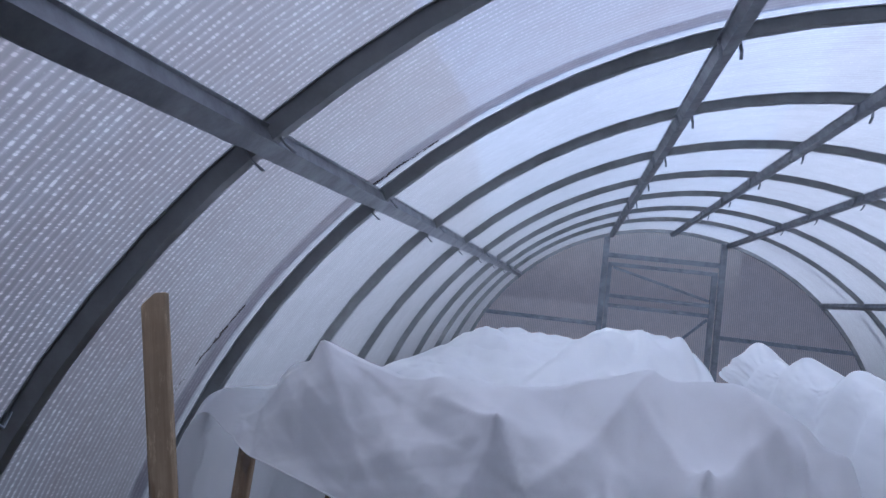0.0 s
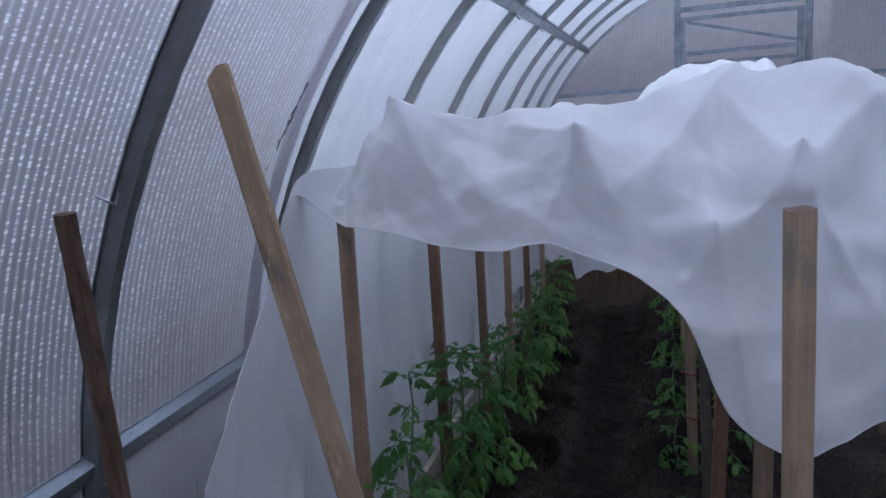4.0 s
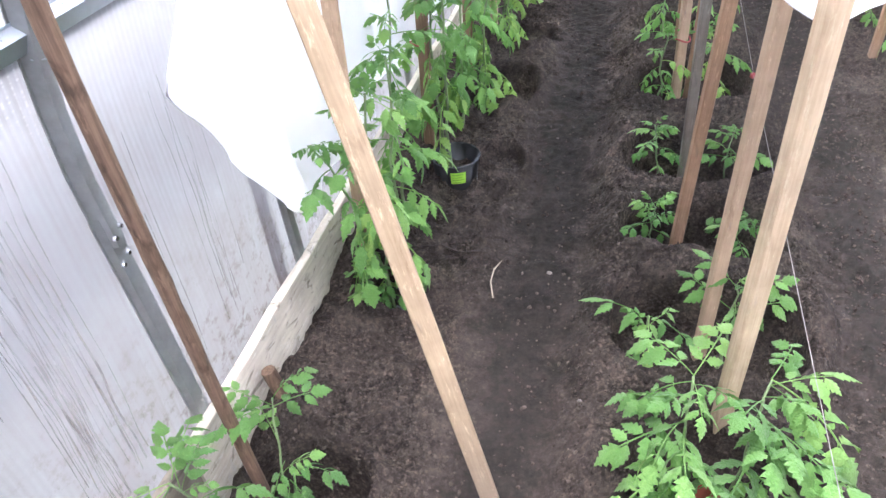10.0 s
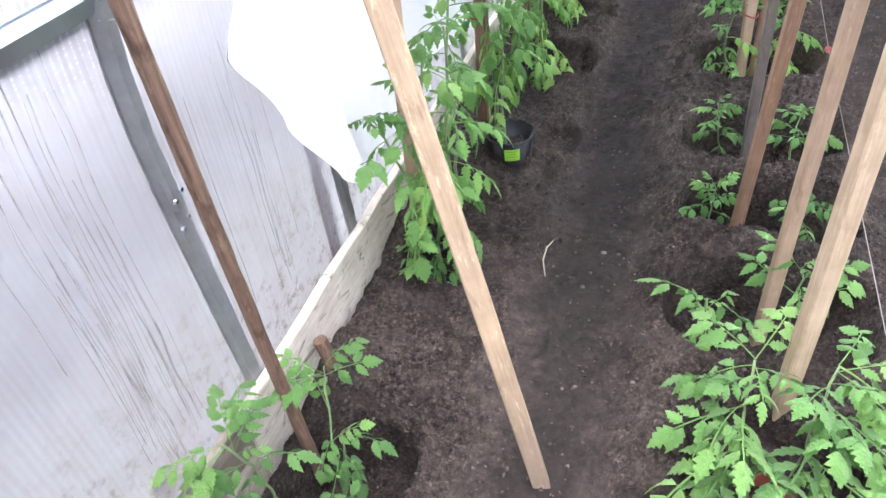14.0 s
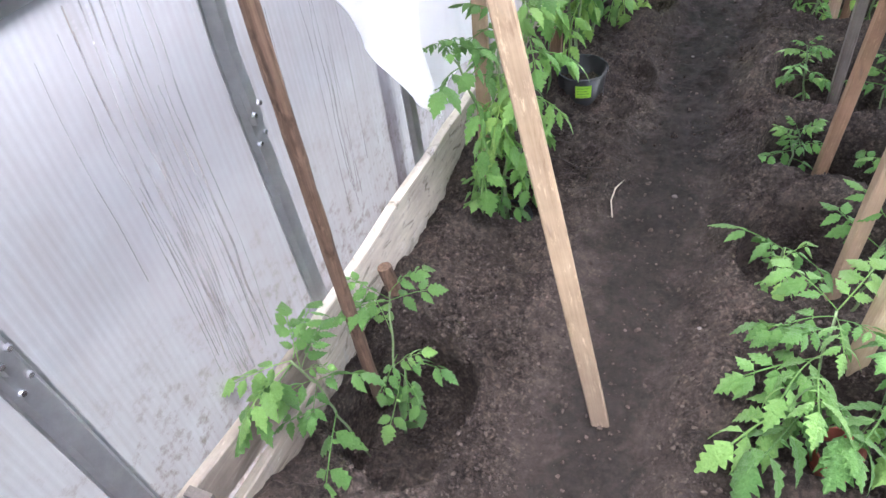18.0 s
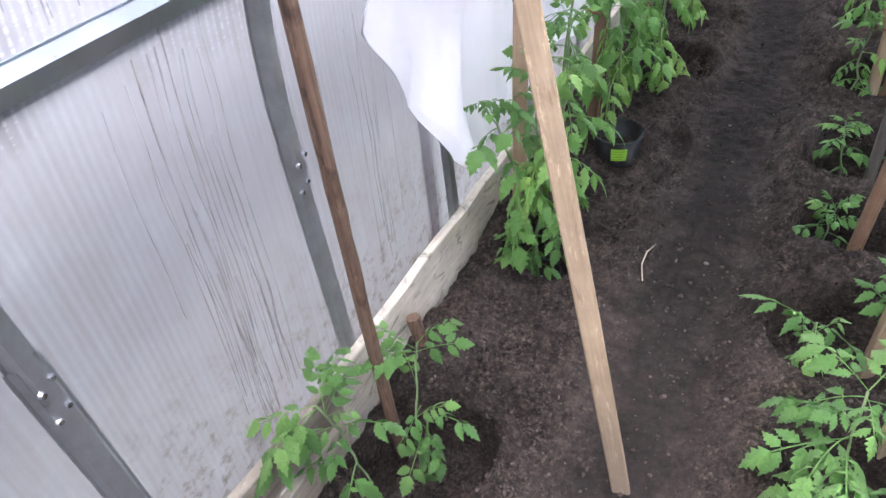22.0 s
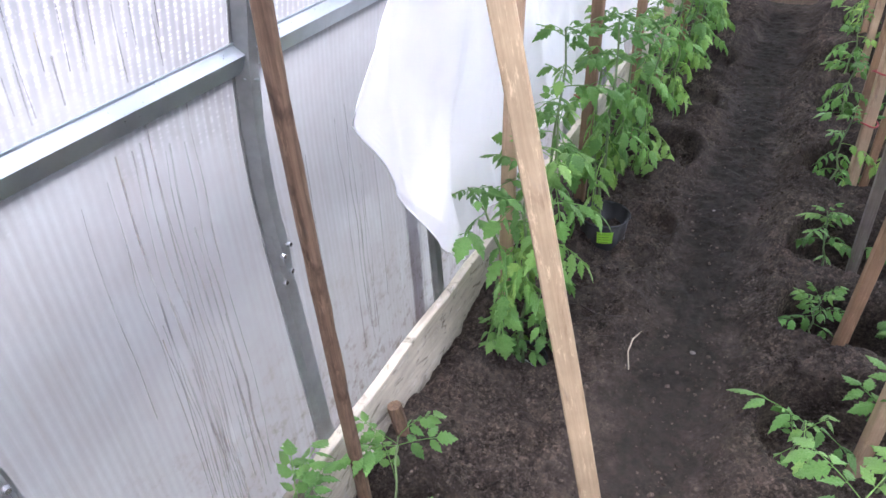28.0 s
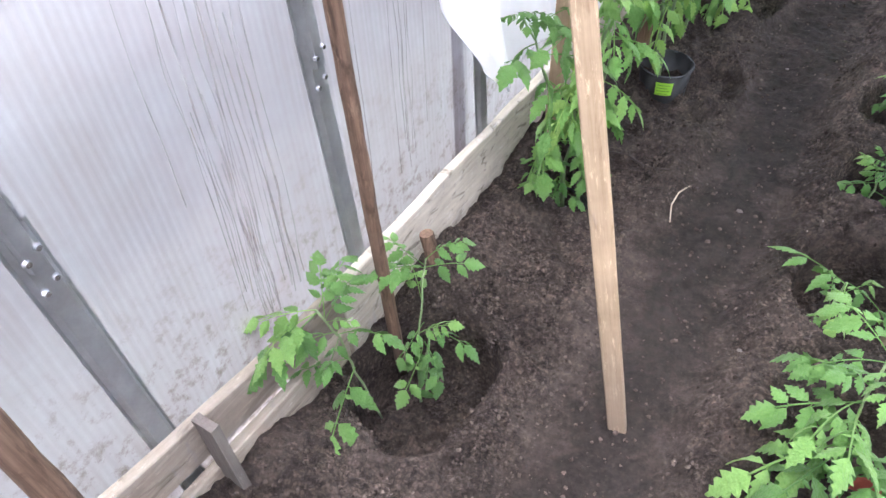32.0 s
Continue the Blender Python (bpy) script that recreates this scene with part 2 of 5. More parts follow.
def mat_poly(name, tint, dirt, bead_tone=1.0, see=0.07, along="Y", rib_dark=0.945, grime=0.0):
    """Twin-wall sheet: lets light through, ribs round the arch, drops with painted glints, and dirt."""
    k = Mat(name, 0.3)
    sep = k.node("ShaderNodeSeparateXYZ")
    k.link(k.co.outputs["Object"], sep.inputs[0])
    rib = k.math("SINE", k.math("MULTIPLY", sep.outputs[along], 2 * math.pi / 0.016))
    rib01 = k.math("ADD", k.math("MULTIPLY", rib, 0.5), 0.5)
    blot = k.noise(3.0, 5, 0.65)
    drops = k.noise(1.0, 3, 0.6, k.scaled((130, 130, 90)))
    streak = k.noise(1.0, 4, 0.6, k.scaled((3, 55, 1.3)))
    col = k.ramp(rib01, (0.15, tuple(c * rib_dark for c in tint)), (0.8, tint))
    drop_mask = k.ramp(drops, (0.60, (0, 0, 0)), (0.70, (1, 1, 1)))
    high = k.ramp(k.math("MULTIPLY", sep.outputs["Z"], 0.5), (0.60, (0, 0, 0)), (0.78, (1, 1, 1)))
    # bright glints of the drops, put into the colour
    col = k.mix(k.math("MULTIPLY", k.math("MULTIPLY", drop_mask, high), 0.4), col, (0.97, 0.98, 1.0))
    col = k.mix(0.7, col, k.ramp(k.noise(11, 6, 0.75), (0.3, (0.84, 0.83, 0.83)), (0.7, (1.08, 1.08, 1.09))), "MULTIPLY")
    d1 = k.ramp(streak, (0.42, (0.1, 0.1, 0.1)), (0.66, (1, 1, 1)))
    d2 = k.ramp(blot, (0.34, (0.15, 0.15, 0.15)), (0.62, (1, 1, 1)))
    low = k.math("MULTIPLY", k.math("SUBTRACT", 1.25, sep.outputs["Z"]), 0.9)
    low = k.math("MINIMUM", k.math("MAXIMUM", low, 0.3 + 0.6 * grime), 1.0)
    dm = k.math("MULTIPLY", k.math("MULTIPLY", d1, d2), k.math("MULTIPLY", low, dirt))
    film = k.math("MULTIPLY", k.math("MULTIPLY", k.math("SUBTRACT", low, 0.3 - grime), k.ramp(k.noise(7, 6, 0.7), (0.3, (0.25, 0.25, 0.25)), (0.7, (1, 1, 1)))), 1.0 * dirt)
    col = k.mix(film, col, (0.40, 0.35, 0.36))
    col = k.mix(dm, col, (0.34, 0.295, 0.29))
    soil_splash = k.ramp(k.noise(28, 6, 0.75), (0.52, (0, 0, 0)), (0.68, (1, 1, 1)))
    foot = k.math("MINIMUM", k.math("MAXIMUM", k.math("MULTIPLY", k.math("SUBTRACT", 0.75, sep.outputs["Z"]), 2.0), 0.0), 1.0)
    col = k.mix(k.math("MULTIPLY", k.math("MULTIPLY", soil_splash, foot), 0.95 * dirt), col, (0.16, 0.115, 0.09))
    # condensation beads along the near sheets' ribs; glints, rib shading and dimness painted in
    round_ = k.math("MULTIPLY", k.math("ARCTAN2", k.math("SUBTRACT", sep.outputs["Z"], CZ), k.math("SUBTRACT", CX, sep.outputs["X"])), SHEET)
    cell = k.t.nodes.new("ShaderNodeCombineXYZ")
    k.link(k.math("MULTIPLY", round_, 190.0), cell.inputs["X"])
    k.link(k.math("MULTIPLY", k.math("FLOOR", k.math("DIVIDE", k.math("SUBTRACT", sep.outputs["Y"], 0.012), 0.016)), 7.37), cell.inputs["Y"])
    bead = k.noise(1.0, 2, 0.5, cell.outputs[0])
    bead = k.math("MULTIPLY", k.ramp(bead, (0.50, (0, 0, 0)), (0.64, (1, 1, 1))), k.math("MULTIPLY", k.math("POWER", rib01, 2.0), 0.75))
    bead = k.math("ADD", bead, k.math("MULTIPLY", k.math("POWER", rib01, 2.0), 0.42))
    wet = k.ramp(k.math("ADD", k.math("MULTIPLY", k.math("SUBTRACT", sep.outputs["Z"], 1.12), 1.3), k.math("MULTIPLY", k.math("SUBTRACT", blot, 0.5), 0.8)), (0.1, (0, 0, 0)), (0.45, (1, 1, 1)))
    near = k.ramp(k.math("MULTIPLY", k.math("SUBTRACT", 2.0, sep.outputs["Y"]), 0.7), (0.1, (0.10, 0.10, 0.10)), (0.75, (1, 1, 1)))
    # eases the painted dimness towards the crown of the roof
    top_fade = k.ramp(k.math("MULTIPLY", sep.outputs["Z"], 0.4), (0.76, (1, 1, 1)), (0.96, (0.45, 0.45, 0.45)))
    gate = k.math("MULTIPLY", k.math("MULTIPLY", k.math("MULTIPLY", wet, top_fade), near), bead_tone)
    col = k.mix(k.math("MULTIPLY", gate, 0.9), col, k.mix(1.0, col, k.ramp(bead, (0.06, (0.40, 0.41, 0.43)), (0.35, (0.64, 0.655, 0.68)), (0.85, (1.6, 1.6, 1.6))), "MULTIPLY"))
    h = k.math("ADD", k.math("MULTIPLY", rib01, 1.0), k.math("MULTIPLY", drops, 0.8))
    b = k.node("ShaderNodeBump", Strength=0.11, Distance=0.002)
    k.link(h, b.inputs["Height"])
    tr = k.t.nodes.new("ShaderNodeBsdfTranslucent")
    df = k.t.nodes.new("ShaderNodeBsdfDiffuse")
    gl = k.t.nodes.new("ShaderNodeBsdfGlossy")
    gl.inputs["Roughness"].default_value = 0.32
    gl.inputs["Color"].default_value = (0.7, 0.7, 0.7, 1)
    cl = k.t.nodes.new("ShaderNodeBsdfTransparent")
    for s in (tr, df):
        k.link(col, s.inputs["Color"])
        k.link(b.outputs[0], s.inputs["Normal"])
    k.link(b.outputs[0], gl.inputs["Normal"])
    k.link(col, cl.inputs["Color"])

    def blend(f, a, c):
        n = k.t.nodes.new("ShaderNodeMixShader")
        if isinstance(f, float):
            n.inputs[0].default_value = f
        else:
            k.link(f, n.inputs[0])
        k.link(a, n.inputs[1])
        k.link(c, n.inputs[2])
        return n.outputs[0]

    fres = k.node("ShaderNodeFresnel", IOR=1.25)
    k.link(b.outputs[0], fres.inputs["Normal"])
    s = blend(0.07, tr.outputs[0], df.outputs[0])
    s = blend(see, s, cl.outputs[0])
    s = blend(fres.outputs[0], s, gl.outputs[0])
    k.link(s, k.t.nodes["Material Output"].inputs["Surface"])
    return k.m


def mat_clear():
    """The outer skin of the twin-wall sheet, almost clear."""
    k = Mat("clear_outer_skin", 0.2)
    cl = k.node("ShaderNodeBsdfTransparent", Color=(0.95, 0.96, 0.97, 1))
    gl = k.node("ShaderNodeBsdfGlossy", Color=(0.9, 0.9, 0.9, 1), Roughness=0.2)
    n = k.t.nodes.new("ShaderNodeMixShader")
    n.inputs[0].default_value = 0.05
    k.link(cl.outputs[0], n.inputs[1])
    k.link(gl.outputs[0], n.inputs[2])
    k.link(n.outputs[0], k.t.nodes["Material Output"].inputs["Surface"])
    return k.m


def mat_fleece():
    k = Mat("white_fleece", 0.9)
    weave = k.noise(420, 2, 0.5)
    cloud = k.noise(9, 5, 0.6)
    col = k.ramp(cloud, (0.3, (0.96, 0.96, 0.97)), (0.7, (0.99, 0.99, 0.99)))
    tr = k.t.nodes.new("ShaderNodeBsdfTranslucent")
    df = k.t.nodes.new("ShaderNodeBsdfDiffuse")
    b = k.node("ShaderNodeBump", Strength=0.22, Distance=0.003)
    k.link(k.math("ADD", k.math("MULTIPLY", weave, 0.15), cloud), b.inputs["Height"])
    for s in (tr, df):
        k.link(col, s.inputs["Color"])
        k.link(b.outputs[0], s.inputs["Normal"])
    n = k.t.nodes.new("ShaderNodeMixShader")
    n.inputs[0].default_value = 0.58
    k.link(tr.outputs[0], n.inputs[1])
    k.link(df.outputs[0], n.inputs[2])
    k.link(n.outputs[0], k.t.nodes["Material Output"].inputs["Surface"])
    return k.m


def mat_leaf(name, a, b, c):
    k = Mat(name, 0.58, spec=0.3)
    k.p.inputs["Sheen Weight"].default_value = 0.12
    rnd = k.random()
    isl = k.t.nodes.new("ShaderNodeNewGeometry").outputs["Random Per Island"]
    col = k.ramp(rnd, (0.0, a), (0.6, b), (1.0, c))
    col = k.mix(1.0, col, k.ramp(isl, (0, (0.75, 0.8, 0.75)), (1, (1.15, 1.12, 1.1))), "MULTIPLY")
    col = k.mix(0.5, col, k.ramp(k.noise(45, 4), (0.3, (0.75, 0.8, 0.7)), (0.7, (1.2, 1.15, 1.1))), "MULTIPLY")
    vein = k.ramp(k.noise(1.0, 3, 0.5, k.scaled((16, 60, 16)), 0.5), (0.42, (0.75, 0.80, 0.72)), (0.5, (1.12, 1.10, 1.06)), (0.58, (0.78, 0.83, 0.75)))
    col = k.mix(0.3, col, vein, "MULTIPLY")
    k.color(col)
    bn = k.bump(k.noise(28, 4), 0.5, 0.03)
    tr = k.t.nodes.new("ShaderNodeBsdfTranslucent")
    k.link(k.mix(1.0, col, (1.25, 1.3, 0.7), "MULTIPLY"), tr.inputs["Color"])
    k.link(bn, tr.inputs["Normal"])
    n = k.t.nodes.new("ShaderNodeMixShader")
    n.inputs[0].default_value = 0.35
    k.link(k.p.outputs[0], n.inputs[1])
    k.link(tr.outputs[0], n.inputs[2])
    k.link(n.outputs[0], k.t.nodes["Material Output"].inputs["Surface"])
    return k.m


def mat_plain(name, col, rough=0.6, metal=0.0, var=0.25):
    k = Mat(name, rough, metal)
    f = k.noise(14, 5, 0.65)
    k.color(k.ramp(f, (0.3, tuple(v * (1 - var) for v in col)), (0.7, tuple(min(1, v * (1 + var)) for v in col))))
    k.bump(k.noise(90, 3), 0.2, 0.001)
    return k.m


def mat_stain(name, col, clear):
    """A thin, broken film of dirt on a clear sheet."""
    k = Mat(name, 0.8)
    k.color(col)
    tr = k.t.nodes.new("ShaderNodeBsdfTransparent")
    n = k.t.nodes.new("ShaderNodeMixShader")
    k.link(k.ramp(k.noise(1.0, 4, 0.7, k.scaled((20, 90, 9))), (0.36, (clear - 0.3,) * 3), (0.70, (0.95, 0.95, 0.95))), n.inputs[0])
    k.link(k.p.outputs[0], n.inputs[1])
    k.link(tr.outputs[0], n.inputs[2])
    k.link(n.outputs[0], k.t.nodes["Material Output"].inputs["Surface"])
    return k.m


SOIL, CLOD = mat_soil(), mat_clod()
PALE = mat_wood("pale_pine", (0.275, 0.205, 0.125), (0.47, 0.375, 0.25), (0.15, 0.092, 0.05), stain_amount=0.6, knot=(20, 20, 5), mud=0.5, flake=0.75)
CREAM = mat_wood("fresh_pine", (0.42, 0.315, 0.20), (0.66, 0.54, 0.37), (0.22, 0.16, 0.10), stain_amount=0.45, knot=(16, 16, 4), flake=0.3)
TAN = mat_wood("tan_pine", (0.34, 0.24, 0.155), (0.52, 0.395, 0.27), (0.13, 0.075, 0.045))
BROWN = mat_wood("brown_wood", (0.21, 0.130, 0.080), (0.36, 0.24, 0.155), (0.09, 0.055, 0.04))
DARK = mat_wood("dark_bark_wood", (0.07, 0.046, 0.032), (0.25, 0.17, 0.115), (0.035, 0.022, 0.016), stain_amount=0.7, knot=(26, 26, 8), stained=0.52)
ENDGRAIN = mat_wood("sawn_end_grain", (0.13, 0.095, 0.065), (0.27, 0.20, 0.14), (0.07, 0.05, 0.04), grain=(160, 160, 160))
KNOT = mat_plain("wood_knot", (0.15, 0.085, 0.05), 0.7, var=0.35)
GREYWOOD = mat_wood("grey_weathered_wood", (0.12, 0.105, 0.09), (0.22, 0.20, 0.175), (0.08, 0.07, 0.06))
BOARD = mat_wood("whitewashed_board", (0.40, 0.365, 0.30), (0.68, 0.645, 0.55), (0.11, 0.09, 0.065), grain=(60, 3.5, 60), stain_amount=0.9, knot=(14, 12, 22))
BOARD_OLD = mat_wood("weathered_board", (0.23, 0.20, 0.16), (0.43, 0.39, 0.325), (0.085, 0.068, 0.05), grain=(60, 3.5, 60), stain_amount=0.9, knot=(9, 5, 16))
ZINC, ARCHM = mat_metal(), mat_old_metal()
DULL = mat_plain("dull_zinc_rail", (0.27, 0.28, 0.295), 0.45, 0.7, 0.35)
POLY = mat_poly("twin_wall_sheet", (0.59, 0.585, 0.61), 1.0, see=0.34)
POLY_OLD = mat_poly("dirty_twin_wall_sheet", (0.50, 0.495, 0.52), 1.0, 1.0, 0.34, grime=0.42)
POLY_END = mat_poly("aged_twin_wall_sheet", (0.98, 0.80, 0.70), 0.3, 0.0, 0.24, "X", 0.72)
FLEECE = mat_fleece()
SKIN = mat_clear()
LEAF = mat_leaf("tomato_leaf", (0.12, 0.245, 0.068), (0.168, 0.32, 0.09), (0.235, 0.395, 0.115))
LEAF_D = mat_leaf("tomato_leaf_old", (0.155, 0.305, 0.085), (0.22, 0.41, 0.115), (0.35, 0.53, 0.145))
STEM = mat_plain("tomato_stem", (0.17, 0.24, 0.10), 0.6)
BLACK = mat_plain("black_plastic", (0.018, 0.018, 0.019), 0.38)
CLEAR = mat_plain("grey_film", (0.085, 0.088, 0.09), 0.25)
TORN = mat_plain("torn_film_edge", (0.36, 0.36, 0.36), 0.3)
LIME = mat_plain("lime_label", (0.36, 0.70, 0.05), 0.5, var=0.06)
INK = mat_plain("dark_print", (0.05, 0.13, 0.03), 0.6)
STRING = mat_plain("white_twine", (0.27, 0.24, 0.225), 0.8)
RED = mat_plain("red_brown_pot", (0.22, 0.055, 0.03), 0.6)
REDTIE = mat_plain("red_tie", (0.30, 0.05, 0.05), 0.6)
TWIG = mat_plain("pale_dry_twig", (0.42, 0.36, 0.27), 0.8)
DARK_MARK = mat_plain("dark_brown_mark", (0.040, 0.028, 0.022), 0.85)
STONE = mat_plain("pale_stone", (0.14, 0.125, 0.11), 0.85)
DRIP = mat_stain("dried_drips", (0.29, 0.24, 0.21), 0.70)
HEDGE = mat_plain("dark_blocker", (0.068, 0.071, 0.066), 0.9, var=0.4)
GRASS = mat_plain("outside_grass", (0.042, 0.044, 0.036), 0.9, var=0.4)
SCREW = mat_plain("bright_screw", (0.75, 0.76, 0.78), 0.25, 0.9)


# ---------------------------------------------------------------- mesh helpers
def mesh_from(name, verts, faces, mat, smooth=False):
    me = bpy.data.meshes.new(name)
    me.from_pydata([tuple(v) for v in verts], [], faces)
    me.materials.append(mat)
    if smooth:
        me.polygons.foreach_set("use_smooth", [True] * len(me.polygons))
    me.update()
    return me


def ob_from(name, verts, faces, mat, parent=None, label="", smooth=False):
    ob = new(name, mesh_from(name, verts, faces, mat, smooth))
    if parent:
        ob.parent = parent
    if label:
        tagged(ob, label)
    return ob


def part(name, bm, material, parent, label="", smooth=False):
    me = bpy.data.meshes.new(name)
    bm.to_mesh(me)
    bm.free()
    me.materials.append(material)
    if smooth:
        me.polygons.foreach_set("use_smooth", [True] * len(me.polygons))
    ob = new(name, me)
    if parent:
        ob.parent = parent
    if label:
        tagged(ob, label)
    return ob


def thing(name, label, category, group="", at=(0, 0, 0)):
    ob = new(name)
    ob.empty_display_size = 0.05
    ob.location = at
    return tagged(ob, label, category, group)


def sweep(points, section, closed=True):
    """Vertices and faces of a section (across, up) swept along points; section axes: across = level, up = normal to both."""
    pts = [Vector(p) for p in points]
    n, m = len(pts), len(section)
    verts, faces = [], []
    for i, p in enumerate(pts):
        d = (pts[min(i + 1, n - 1)] - pts[max(i - 1, 0)]).normalized()
        ref = Vector((0, 0, 1)) if abs(d.z) < 0.9 else Vector((0, 1, 0))
        side = d.cross(ref).normalized()
        up = side.cross(d)
        for a, b in section:
            verts.append(p + side * a + up * b)
    span = m if closed else m - 1
    for i in range(n - 1):
        for j in range(span):
            k = (j + 1) % m
            faces.append((i * m + j, i * m + k, (i + 1) * m + k, (i + 1) * m + j))
    if closed:
        faces.append(tuple(range(m))[::-1])
        faces.append(tuple((n - 1) * m + j for j in range(m)))
    return verts, faces


def ring(r, k=6, r2=None):
    return [(r * math.cos(2 * math.pi * i / k), (r2 or r) * math.sin(2 * math.pi * i / k)) for i in range(k)]


def tube(name, points, r, mat, parent=None, k=6, label=""):
    v, f = sweep(points, ring(r, k))
    return ob_from(name, v, f, mat, parent, label, smooth=True)


def box_bm(x0, x1, y0, y1, z0, z1, bevel=0.0):
    bm = bmesh.new()
    bmesh.ops.create_cube(bm, size=1, matrix=Matrix.Translation(((x0 + x1) / 2, (y0 + y1) / 2, (z0 + z1) / 2)) @ Matrix.Diagonal((x1 - x0, y1 - y0, z1 - z0, 1)))
    if bevel:
        bmesh.ops.bevel(bm, geom=bm.edges[:], offset=bevel, segments=1, affect="EDGES")
    return bm


def arc(r, a0=-0.02, a1=180.02, n=48, legs=0.0, y=0.0):
    """Points of an arch of inner radius r in the plane y, with straight legs down to z = legs."""
    pts = [(CX - r, y, z) for z in np.linspace(legs, CZ - 0.02, 6)]
    pts += [(CX - r * math.cos(a), y, CZ + r * FLAT * math.sin(a)) for a in np.linspace(0.02, math.pi - 0.02, n)]
    pts += [(CX + r, y, z) for z in np.linspace(CZ - 0.02, legs, 6)]
    return pts


class Field:
    """Smooth value noise on a plane, in several octaves."""

    def __init__(self, seed, size=64):
        self.g = np.random.RandomState(seed).rand(size, size)
        self.n = size

    def at(self, x, y):
        x, y = np.asarray(x, float), np.asarray(y, float)
        i, j = np.floor(x).astype(int), np.floor(y).astype(int)
        fx, fy = x - i, y - j
        fx, fy = fx * fx * (3 - 2 * fx), fy * fy * (3 - 2 * fy)
        n, g = self.n, self.g
        a, b = g[i % n, j % n], g[(i + 1) % n, j % n]
        c, d = g[i % n, (j + 1) % n], g[(i + 1) % n, (j + 1) % n]
        return (a * (1 - fx) + b * fx) * (1 - fy) + (c * (1 - fx) + d * fx) * fy - 0.5

    def sum(self, x, y, scale, octaves=4, gain=0.5):
        out, amp = 0.0, 1.0
        for o in range(octaves):
            out = out + amp * self.at(np.asarray(x) * scale * 2 ** o + 7.3 * o, np.asarray(y) * scale * 2 ** o + 3.1 * o)
            amp *= gain
        return out


SOILN, CLOTHN = Field(3), Field(11)
# planting pits: x, y, half-widths, depth
PITS = [(-1.04, 1.05, 0.18, 0.22, 0.12), (0.0, 1.85, 0.31, 0.24, 0.12), (0.0, 2.39, 0.30, 0.215, 0.13), (0.0, 2.92, 0.31, 0.21, 0.12),
        (0.0, 3.62, 0.29, 0.23, 0.12), (-0.02, 4.3, 0.28, 0.24, 0.11), (-0.02, 5.0, 0.28, 0.24, 0.11), (0.0, 1.32, 0.22, 0.18, 0.07),
        (-1.05, 1.95, 0.13, 0.11, 0.06), (-0.83, 2.80, 0.12, 0.16, 0.022), (-0.90, 3.50, 0.18, 0.17, 0.04), (-0.94, 4.2, 0.2, 0.18, 0.035), (-0.96, 4.9, 0.2, 0.2, 0.03)]


def step(a, b, x):
    t = np.clip((np.asarray(x, float) - a) / (b - a), 0, 1)
    return t * t * (3 - 2 * t)


def soil_height(x, y):
    """Trodden path low, bed along the board and middle ridge higher, with pits round the plants."""
    x, y = np.asarray(x, float), np.asarray(y, float)
    wob = 0.10 * SOILN.sum(x * 0 + 2.0, y, 1.4, 3)
    left = 1 - step(-0.82, -0.68, x + wob)
    mid = step(-0.44, -0.30, x + wob) * (1 - step(0.28, 0.42, x + wob * 0.7))
    right = step(0.92, 1.1, x - wob)
    z = 0.045 * left + 0.075 * mid + 0.06 * right + left * (1 - step(-1.22, -0.95, x)) * (0.09 * step(1.12, 1.36, y) + 0.09 * (1 - step(0.66, 0.86, y)))
    z = z + 0.055 * SOILN.sum(x, y, 2.2, 2) * (0.35 + left + mid) + 0.028 * SOILN.sum(x + 9, y, 9.0, 4, 0.6) * (0.4 + left + mid)
    for px, py, rx, ry, d in PITS:
        q = (np.abs((x - px) / rx) ** 2.6 + np.abs((y - py) / ry) ** 2.6) ** (1 / 2.6) / (1 + 0.22 * SOILN.sum(x + px, y, 6, 2))
        z = z - 1.9 * d * (1 - step(0.84, 1.0, q)) + 0.03 * np.exp(-((q - 1.12) / 0.16) ** 2)
    return z


def ground_z(x, y):
    return float(soil_height(x, y))


